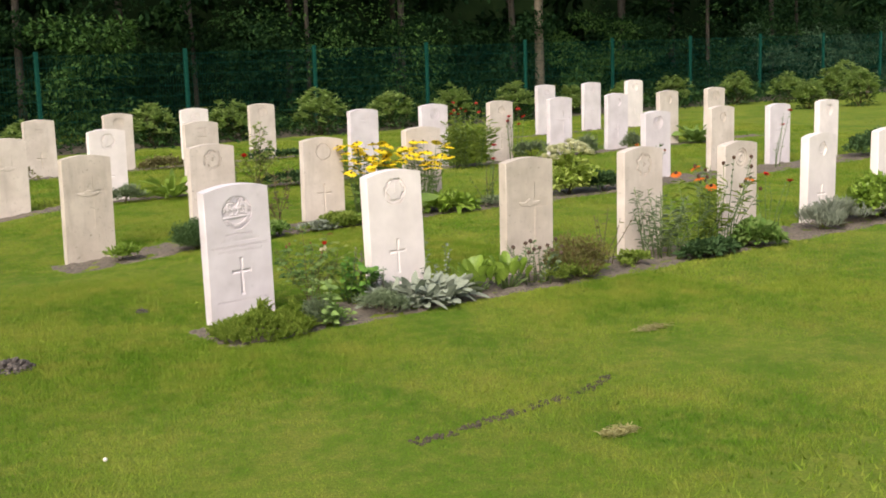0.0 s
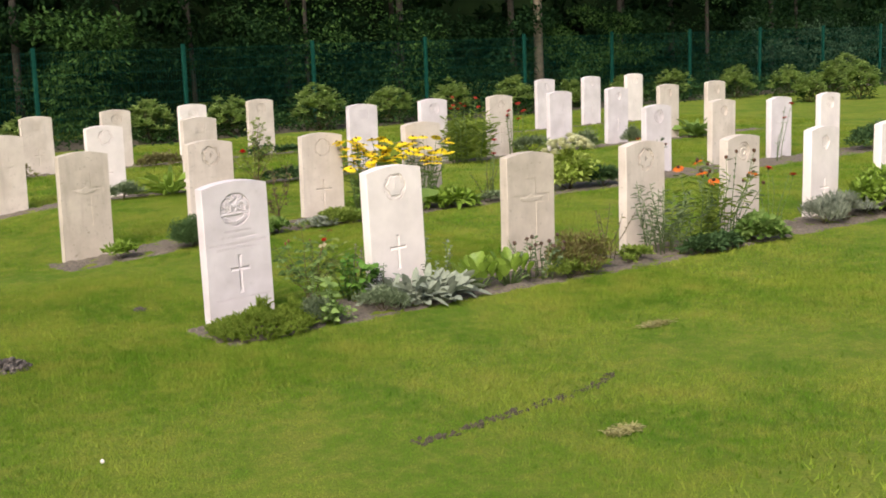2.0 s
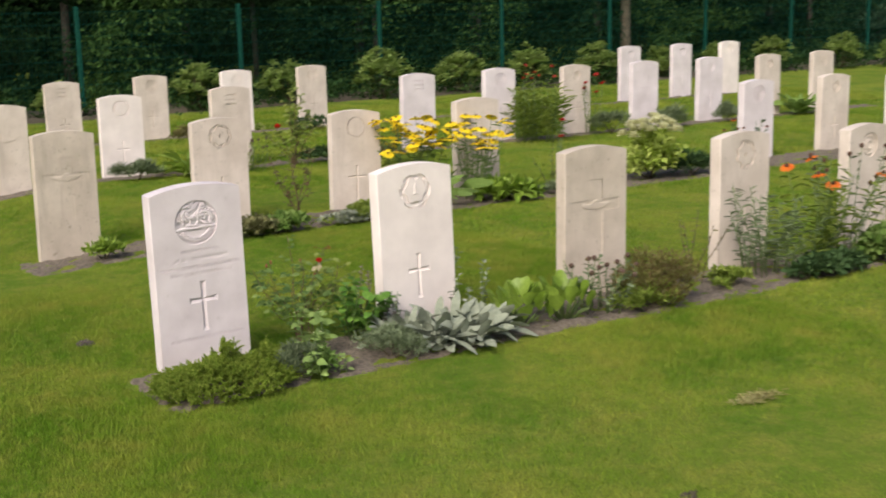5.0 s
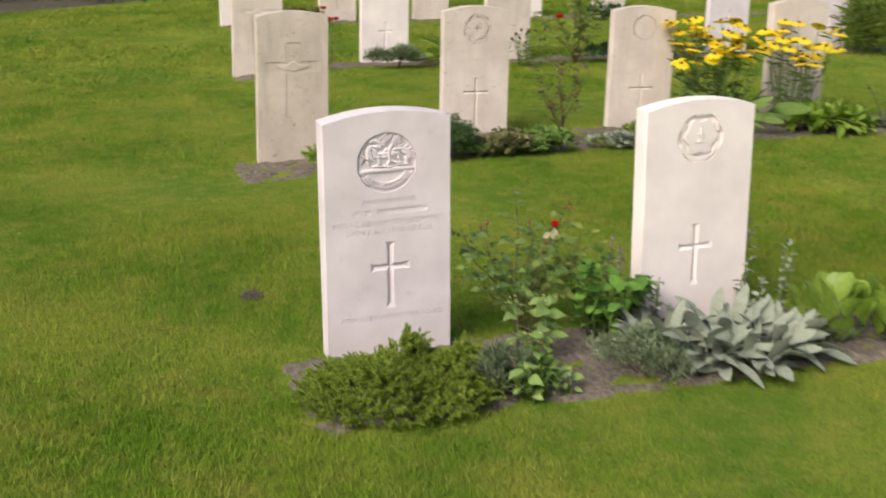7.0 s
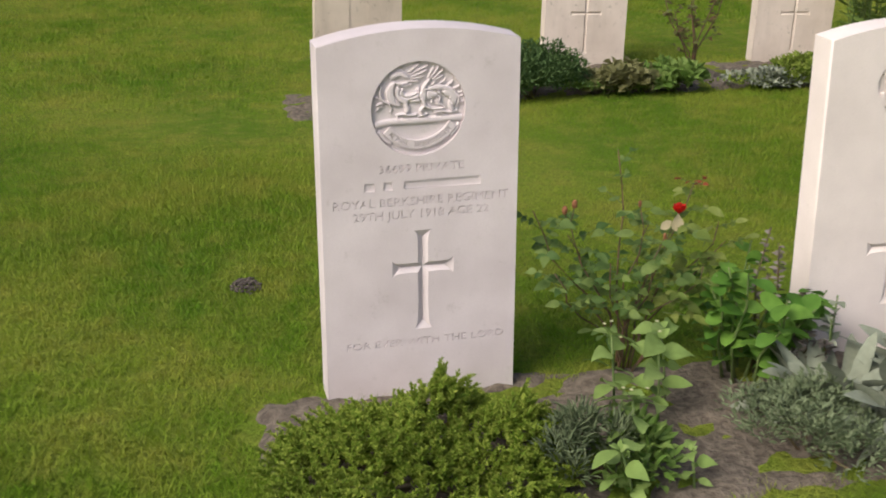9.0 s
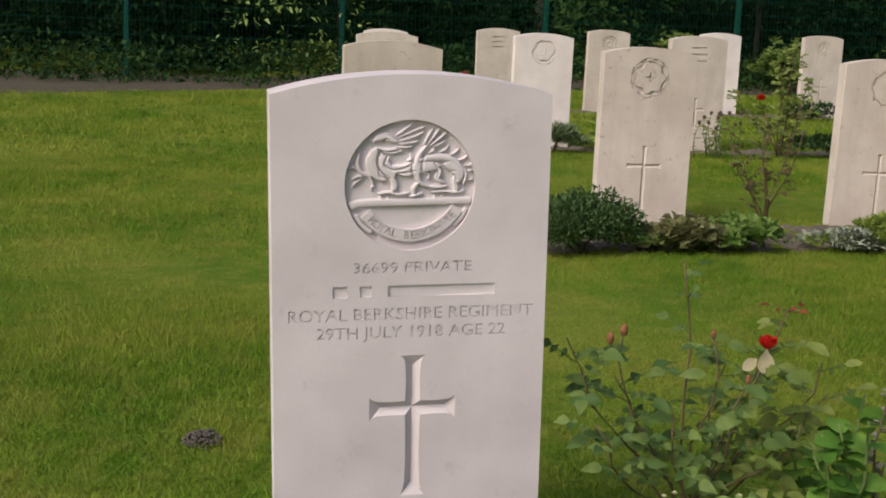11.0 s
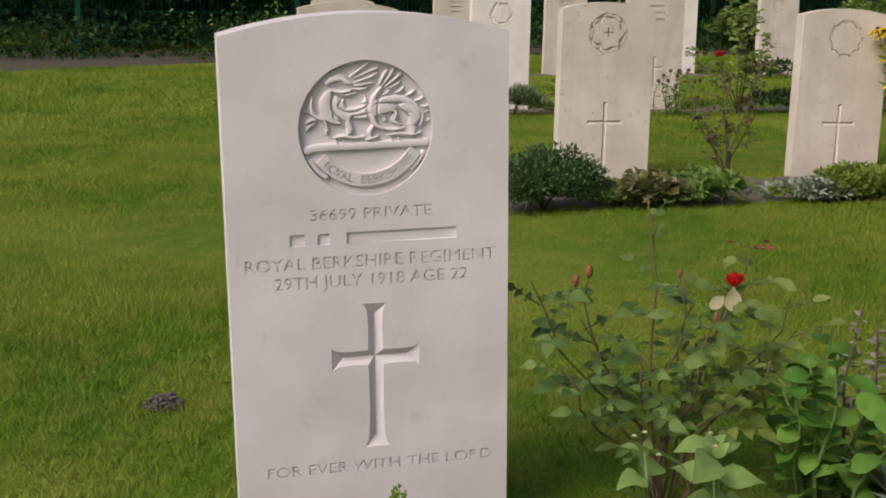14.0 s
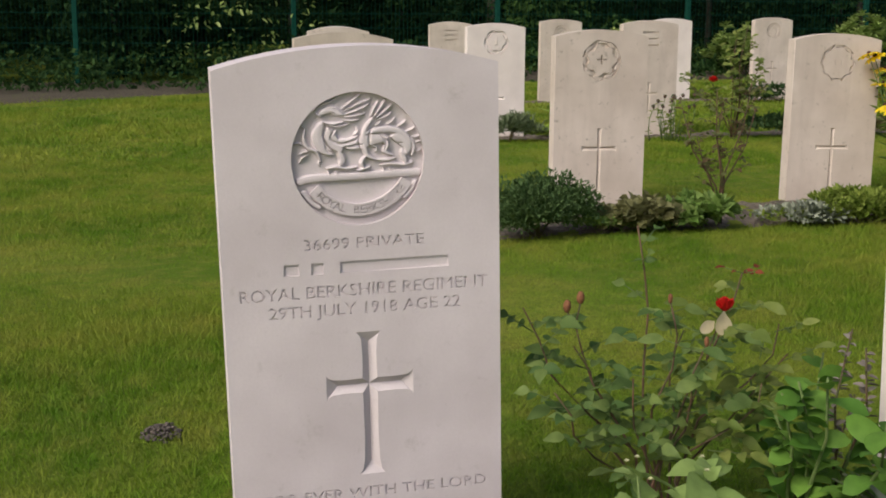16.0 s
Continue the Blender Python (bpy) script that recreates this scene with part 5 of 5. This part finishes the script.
mound("low_cover", "reddish-brown ground cover on bed", 4.3, 5.75, 0.3, 0.14, 0.12, 800, 0.04, 0.02, MAT_BRONZE, "plant", "", 14, 0.3)
leafy_stalks("tall_grass", "tall soft green grassy clump between headstones", 6.15, 5.72, 60, 0.60, 0.34, 0.14, 0.012, 14, MAT_FEATHER, None, "plant", "", STEM_GREEN, 0.12, 0.003)
leafy_stalks("poppy", "stalks with deep red blooms", 7.0, 5.82, 8, 0.70, 0.13, 0.05, 0.02, 8, MAT_FEATHER, (REDDISK, MAT_HEART, 0.012, 0.8), "flower", "red flowers", STEM_GREEN, 0.12)
for sx in (8.1, 9.1, 7.2):
    mound("low_cover", "grey-green tuft at headstone's foot", sx, 5.75, 0.26, 0.14, 0.22, 900, 0.05, 0.014, MAT_GREYGREEN, "plant", "", 14, 0.5)
rosette("hosta_clump", "dark variegated leafy clump on the lawn's edge", 10.28, 5.75, 34, 0.32, 0.09, MAT_FRESH, (0.3, 1.3), "plant", "", 0.35)
mound("low_cover", "russet ground cover on bed", 3.6, 8.75, 0.35, 0.14, 0.13, 700, 0.05, 0.025, MAT_BRONZE, "plant", "", 12, 0.2)
mound("low_cover", "red-flowered low cover on bed", 1.7, 8.7, 0.25, 0.14, 0.16, 600, 0.05, 0.025, MAT_HEATH, "plant", "", 12, 0.2)
mound("low_cover", "dark ground cover on bed", 5.2, 8.7, 0.4, 0.14, 0.13, 800, 0.05, 0.025, MAT_DARK, "plant", "", 12, 0.2)
leafy_stalks("poppy", "stalks with deep red blooms", 8.5, 8.75, 10, 0.62, 0.22, 0.05, 0.02, 8, MAT_FEATHER, (REDDISK, MAT_HEART, 0.012, 0.8), "flower", "red flowers", STEM_GREEN, 0.12)
leafy_stalks("poppy", "stalks with deep red blooms", 1.25, 5.78, 3, 0.5, 0.05, 0.05, 0.02, 5, MAT_FEATHER, (REDDISK, MAT_HEART, 0.012, 0.8), "flower", "red flowers", STEM_GREEN, 0.1)

# ---- border along the fence ----
def border(x0, x1, y0, y1):
    nx, ny = int((x1 - x0) / 0.12), 10
    vs, fs = [], []
    for j in range(ny + 1):
        for i in range(nx + 1):
            x = x0 + (x1 - x0) * i / nx
            front = y0 + max(-3.2, 0.75 * min(0.0, x - 0.3))
            y = front + (y1 - front) * j / ny
            w = 0.12 * noise.noise((x * 0.8, y * 0.8, 9))
            rise = min(1.0, j / 2)
            vs.append((x, y + w, ground_at(x, y) - 0.015 + rise * (0.05 + 0.03 * noise.noise((x * 5, y * 5, 1)))))
    for j in range(ny):
        for i in range(nx):
            a = j * (nx + 1) + i
            fs.append((a, a + 1, a + nx + 2, a + nx + 1))
    return tagged(new("border_bed", mesh_of("border_bed", vs, fs, SOIL_BORDER, True)), "strip of bare dark brown soil along the fence", "flower bed", "flower beds", "structure")


border(-16, 30, 12.35, 14.2)

# ---- fence ----
FENCE_Y, FENCE_H, PITCH = 13.5, 1.50, 2.55
fence = thing("mesh_fence", 0, FENCE_Y, 0, "dark green welded-mesh fence with square posts", "fence")
post_me = None
for k in range(-5, 12):
    x = -1.35 + PITCH * k
    if post_me is None:
        bm = bmesh.new()
        bmesh.ops.create_cube(bm, size=1.0)
        bmesh.ops.scale(bm, vec=(0.06, 0.06, FENCE_H + 0.1), verts=bm.verts)
        bmesh.ops.bevel(bm, geom=list(bm.edges), offset=0.006, segments=1, affect="EDGES")
        p = part("post", bm, FENCE_GREEN, fence)
        post_me = p.data
    else:
        p = mesh_part("post", post_me, fence)
    p.matrix_basis = pose(x, 0, 0.04 + FENCE_H / 2)
    # mesh panel of thin rods between this post and the next
    vs, fs = [], []

    def rod(x0, z0, x1, z1, r=0.0014):
        o = len(vs)
        hor = abs(x1 - x0) > abs(z1 - z0)
        for xx, zz in ((x0, z0), (x1, z1)):
            for a, b in ((-r, -r), (r, -r), (r, r), (-r, r)):
                vs.append((xx, a, zz + b) if hor else (xx + a, b, zz))
        for i in range(4):
            fs.append((o + i, o + (i + 1) % 4, o + 4 + (i + 1) % 4, o + 4 + i))

    for i in range(50):
        xx = 0.05 + i * (PITCH - 0.1) / 49
        rod(xx, 0.05, xx, FENCE_H)
    for i in range(9):
        zz = 0.08 + i * (FENCE_H - 0.1) / 8
        rod(0.03, zz, PITCH - 0.03, zz, 0.0024)
    m = mesh_part("mesh_panel", mesh_of("mesh_panel", vs, fs, FENCE_GREEN), fence)
    m.matrix_basis = pose(x, -0.01, 0.03)

# ---- evergreen shrubs before the fence ----
SHRUBS = [(3.2, 12.9, 0.5), (5.25, 12.7, 0.72), (6.67, 12.7, 0.68), (8.35, 12.6, 0.85), (9.95, 12.7, 0.72), (11.4, 12.7, 0.75), (12.95, 12.7, 0.75), (14.6, 12.8, 0.6), (16.2, 12.8, 0.65), (17.7, 12.8, 0.75), (19.0, 12.1, 0.75), (20.2, 11.6, 0.7), (21.3, 11.2, 0.8), (19.4, 9.2, 0.8), (20.8, 8.8, 0.8), (18.2, 9.6, 0.6), (22.4, 11.6, 0.9)]
def whorled_shrub(x, y, h):
    """Loose evergreen bush: woody shoots, each ending in a whorl of oblong leaves, inner leaves darkened for shade."""
    e = thing("evergreen_shrub", x, y, ground_at(x, y), "loose evergreen shrub with whorls of light green leaves", "shrub", "shrubs along the fence")
    w = h * random.uniform(0.55, 0.75)
    base, way, up, size, shoots = [], [], [], [], []
    for i in range(int(40 + 30 * h)):
        a, r = i * 2.4 + random.uniform(-0.3, 0.3), math.sqrt((i + 0.5) / (40 + 30 * h))
        reach = w * r * random.uniform(0.8, 1.15)
        tip = Vector((reach * math.cos(a), reach * math.sin(a) * 0.8, h * (0.22 + 0.78 * math.sqrt(max(0.02, 1.0 - 0.92 * r * r))) * random.uniform(0.62, 1.1)))
        shoots.append([(tip.x * 0.15, tip.y * 0.15, 0), (tip.x * 0.6, tip.y * 0.6, tip.z * 0.5), tuple(tip)])
        for ring, lift in ((0, 1.5), (1, 0.55)):
            m = 5 if ring == 0 else 7
            for j in range(m):
                b = 2 * math.pi * (j + 0.5 * ring) / m + i
                base.append(tuple(tip - Vector((0, 0, 0.03 * ring))))
                way.append((math.cos(b), math.sin(b), lift + random.uniform(-0.5, 0.5)))
                up.append((-0.3 * math.cos(b), -0.3 * math.sin(b), 1.0))
                size.append(random.uniform(0.085, 0.125) * (0.75 if ring == 0 else 1.1))
    n = len(base)
    size = np.array(size)
    mesh_part("foliage", leaf_mesh("foliage", np.array(base), np.array(way), np.array(up), size, size * 0.42, MAT_BUSH, 0.3, 0.25), e)
    # inner leaves carry the shade inside the bush in their dark colour
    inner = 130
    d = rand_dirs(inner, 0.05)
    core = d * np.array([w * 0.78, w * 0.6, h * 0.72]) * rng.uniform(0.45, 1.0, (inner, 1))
    mesh_part("inner_foliage", leaf_mesh("inner_foliage", core, d + 0.6 * rng.normal(size=(inner, 3)), np.tile((0.0, 0.0, 1.0), (inner, 1)) + 0.3 * rng.normal(size=(inner, 3)), 0.10 * rng.uniform(0.7, 1.2, inner), 0.042, MAT_BUSH_SHADED), e, "inner green leaves darkened for shade")
    stems(e, shoots[::4], 0.006, 0.0025, STEM)
    return e


for x, y, h in SHRUBS:
    whorled_shrub(x, y, h * 0.92)

# ---- woodland behind the fence ----
def tree(x, y, h, r, crown_r, leaves, lean=0.0, pale=False):
    e = thing("tree", x, y, 0.0, "tall slender woodland tree with %s bark and leafy crown" % ("pale grey-brown" if pale else "dark"), "tree", "trees behind the fence")
    pts = [(lean * t * 0.4 + 0.06 * math.sin(3 * t * 2 + x), 0.05 * math.cos(4 * t + y), h * t) for t in (0, 0.1, 0.25, 0.4, 0.6, 0.8, 1.0)]
    bm = bmesh.new()
    tube(bm, pts, [r * k for k in (1.35, 1.05, 0.95, 0.85, 0.65, 0.4, 0.12)], 10)
    part("trunk", bm, PALE_BARK if pale else BARK, e, "", True)
    limbs = []
    for i in range(9):
        t = random.uniform(0.25, 0.9)
        a = random.uniform(0, 2 * math.pi)
        L = crown_r * random.uniform(0.5, 1.0)
        z = h * t
        limbs.append([(0, 0, z), (L * 0.5 * math.cos(a), L * 0.5 * math.sin(a), z + L * 0.18), (L * math.cos(a), L * math.sin(a), z + L * 0.3)])
    stems(e, limbs, r * 0.32, r * 0.06, BARK, 5, "limb")
    n = leaves
    k = rng.integers(0, 34, n)
    ca = rng.uniform(0, 2 * np.pi, 34)
    cr = crown_r * np.sqrt(rng.uniform(0.05, 1, 34))
    cz = h * rng.uniform(0.32, 1.0, 34)
    c = np.stack([cr * np.cos(ca), cr * np.sin(ca), cz], 1)
    base = c[k] + rng.normal(size=(n, 3)) * np.array([0.55, 0.55, 0.32])
    way = rng.normal(size=(n, 3)) + np.array([0, 0, -0.2])
    up = np.tile((0.0, 0.0, 1.0), (n, 1)) + 0.3 * rng.normal(size=(n, 3))
    # Shaded leaf colour; crowns, mostly above view, also keep sky light off below.
    mesh_part("crown", leaf_mesh("crown", base, way, up, 0.15 * rng.uniform(0.7, 1.3, n), 0.09, MAT_WOOD_SHADED), e)
    return e


PALE_BARK = plain_material("pale_bark", (0.10, 0.08, 0.055), (0.17, 0.14, 0.10), 9.0, 0.9, 0.0, 0.02)
tree(15.31, 14.6, 9.0, 0.10, 2.4, 4200, 0.3, True)
for i in range(15):
    x = -13 + i * 2.9 + random.uniform(-0.8, 0.8)
    tree(x, 15.6 + random.uniform(0, 1.5), random.uniform(8, 11), random.uniform(0.035, 0.075), 2.6, 4200, random.uniform(-0.5, 0.5), False)
for i in range(12):
    x = -16 + i * 4.0 + random.uniform(-1, 1)
    tree(x, 19.5 + random.uniform(0, 3.0), random.uniform(9, 13), random.uniform(0.05, 0.11), 3.2, 4200)


def thicket(name, label, x0, x1, y0, y1, n, h, size, material, clumps, sink=0.0):
    """Undergrowth nobody could count: leafy clumps of uneven height with dark gaps."""
    cx, cy = rng.uniform(x0, x1, clumps), rng.uniform(y0, y1, clumps)
    cz = h * rng.uniform(0.05, 1.0, clumps) ** 1.2
    r = rng.uniform(0.25, 0.7, clumps)
    k = rng.integers(0, clumps, n)
    d = rng.normal(size=(n, 3))
    d /= np.linalg.norm(d, axis=1, keepdims=True)
    base = np.stack([cx[k], cy[k], cz[k]], 1) + d * r[k][:, None] * rng.uniform(0.4, 1.0, (n, 1)) * np.array([1.2, 1.0, 0.6])
    base[:, 2] = np.maximum(base[:, 2], 0.03)
    way = d + rng.normal(size=(n, 3)) * 0.6
    up = np.tile((0.0, 0.0, 1.0), (n, 1)) + 0.4 * rng.normal(size=(n, 3))
    ob = new(name, leaf_mesh(name, base, way, up, size * rng.uniform(0.6, 1.3, n), size * 0.55 * rng.uniform(0.7, 1.2, n), material))
    return tagged(ob, label, "undergrowth", "", "stuff")


thicket("undergrowth", "dense woodland undergrowth behind the fence, darkened for shade", -14, 32, 14.3, 17.5, 90000, 2.1, 0.105, MAT_WOOD_SHADED, 520)
thicket("undergrowth", "leafy branches at the wood's edge, sunlight put into their green", -14, 32, 14.0, 15.6, 7000, 2.2, 0.085, MAT_WOOD_LIT, 90)
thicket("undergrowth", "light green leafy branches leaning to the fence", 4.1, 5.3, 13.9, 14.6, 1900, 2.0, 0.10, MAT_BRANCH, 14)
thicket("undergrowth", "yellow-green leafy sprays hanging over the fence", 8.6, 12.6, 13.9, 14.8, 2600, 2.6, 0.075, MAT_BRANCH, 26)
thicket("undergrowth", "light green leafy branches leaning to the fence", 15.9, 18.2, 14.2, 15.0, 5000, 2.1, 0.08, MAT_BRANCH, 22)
thicket("undergrowth", "woodland foliage further in, darkened for shade", -20, 40, 18, 24, 42000, 7.0, 0.3, MAT_WOOD_SHADED, 420)
thicket("undergrowth", "grey-green bushes beyond the fence", 22.5, 31, 14.0, 15.6, 16000, 1.7, 0.075, MAT_BLUEGREEN, 60)
thicket("climber", "bright leafy climber hanging on the fence", 0.1, 1.3, 13.25, 13.5, 420, 1.7, 0.075, MAT_BUSH, 14)
thicket("fence_weeds", "low weeds along the fence foot", -14, 30, 12.3, 13.9, 24000, 0.28, 0.08, MAT_WOOD_LIT, 520)

# Near-black sheet, not foliage: stands in for shade deep in the wood.
FAR_SHADE = plain_material("far_wood_shade", (0.004, 0.009, 0.004), (0.012, 0.022, 0.008), 0.8, 1.0)
FAR_SHADE.node_tree.nodes["Principled BSDF"].inputs["Specular IOR Level"].default_value = 0.0
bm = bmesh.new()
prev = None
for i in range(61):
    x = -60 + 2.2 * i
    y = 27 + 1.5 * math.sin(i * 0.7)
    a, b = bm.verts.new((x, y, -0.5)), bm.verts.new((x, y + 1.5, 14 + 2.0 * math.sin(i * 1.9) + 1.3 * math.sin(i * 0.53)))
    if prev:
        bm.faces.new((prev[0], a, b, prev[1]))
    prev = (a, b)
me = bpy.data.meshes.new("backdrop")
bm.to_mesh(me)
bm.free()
me.materials.append(FAR_SHADE)
tagged(new("backdrop", me), "near-black sheet standing for the shade deep in the wood", "woodland", kind="structure")

# ---- marks on the lawn ----
def molehill(x, y, rx, ry, h, label, crumbs):
    """A low heap of dug earth, every crumb its own lump."""
    bm = bmesh.new()
    for i in range(crumbs):
        a, r = random.uniform(0, 2 * math.pi), math.sqrt(random.random())
        cx, cy = rx * r * math.cos(a) * random.uniform(0.8, 1.25), ry * r * math.sin(a) * random.uniform(0.8, 1.25)
        cz = h * max(0.0, 1 - r * r) * random.uniform(0.3, 1.0)
        k = random.uniform(0.05, 0.15) * rx
        for v in bmesh.ops.create_icosphere(bm, subdivisions=1, radius=1.0)["verts"]:
            f = 1 + 0.45 * noise.noise(v.co * 1.8 + Vector((i * 3.1, x, y)))
            v.co = Vector((cx + v.co.x * k * f * 1.2, cy + v.co.y * k * f, cz + v.co.z * k * f * 0.8))
    me = bpy.data.meshes.new("molehill")
    bm.to_mesh(me)
    bm.free()
    me.materials.append(SOIL_DARK)
    ob = new("molehill", me)
    ob.matrix_world = pose(x, y, ground_at(x, y) + 0.006)
    return tagged(ob, label, "molehill", "bare earth spots")


molehill(-0.285, 0.66, 0.034, 0.046, 0.018, "small dark crumbly mound of earth on the lawn", 170)
molehill(-1.28, -0.12, 0.095, 0.085, 0.055, "dark crumbly molehill on the lawn", 240)


def earth_scar():
    """A thin broken line of bare earth: crumbs pressed into the turf."""
    bm = bmesh.new()
    for i in range(190):
        u = random.random()
        if math.sin(23 * u) + math.sin(57 * u + 1) < -0.75:
            continue
        x = -0.54 + 1.17 * u + random.uniform(-0.02, 0.02)
        y = -2.275 + 0.05 * math.sin(5 * u) * u + 0.22 * u ** 3 + random.gauss(0, 0.016)
        lump = bmesh.ops.create_icosphere(bm, subdivisions=1, radius=1.0)["verts"]
        rx, ry, h = random.uniform(0.005, 0.017), random.uniform(0.004, 0.010), random.uniform(0.006, 0.016)
        for v in lump:
            k = 1 + 0.4 * noise.noise(v.co * 2 + Vector((x * 9, y * 9, 0)))
            v.co = Vector((x + v.co.x * rx * k, y + v.co.y * ry * k, ground_at(x, y) + v.co.z * h * k))
    me = bpy.data.meshes.new("earth_scar")
    bm.to_mesh(me)
    bm.free()
    me.materials.append(SOIL_BORDER)
    return tagged(new("earth_scar", me), "thin broken scar of bare earth across the lawn", "bare earth", "bare earth spots", "stuff")


earth_scar()


def dry_tuft(x, y, rx, ry, n):
    """Straw-coloured flattened blades over a worn patch."""
    a, r = rng.uniform(0, 2 * np.pi, n), np.sqrt(rng.uniform(0, 1, n)) * rng.uniform(0.5, 1.0, n)
    px, py = x + rx * r * np.cos(a), y + ry * r * np.sin(a)
    base = np.stack([px, py, ground_z(px, py) + 0.008], 1)
    b = rng.uniform(0, 2 * np.pi, n)
    way = np.stack([np.cos(b), np.sin(b), rng.uniform(0.2, 0.8, n)], 1)
    ob = new("dry_grass", leaf_mesh("dry_grass", base, way, np.tile((0.0, 0.0, 1.0), (n, 1)) + 0.1 * rng.normal(size=(n, 3)), 0.03 * rng.uniform(0.6, 1.2, n), 0.005, STRAW))
    return tagged(ob, "worn patch of dry straw-coloured grass", "grass", "dry patches", "stuff")


STRAW = leaf_material("straw", (0.34, 0.31, 0.12), (0.52, 0.48, 0.24), 0.8, 0.3, 0.1)
dry_tuft(0.10, -2.69, 0.10, 0.05, 420)
dry_tuft(1.42, -1.63, 0.14, 0.06, 260)

bm = bmesh.new()
bmesh.ops.create_icosphere(bm, subdivisions=2, radius=0.008)
me = bpy.data.meshes.new("white_pebble")
bm.to_mesh(me)
bm.free()
me.materials.append(STONE_WHITE)
pebble = new("white_pebble", me)
pebble.matrix_world = pose(-1.476, -1.713, ground_at(-1.476, -1.713) + 0.018)
tagged(pebble, "small white pebble lying in the grass", "pebble")
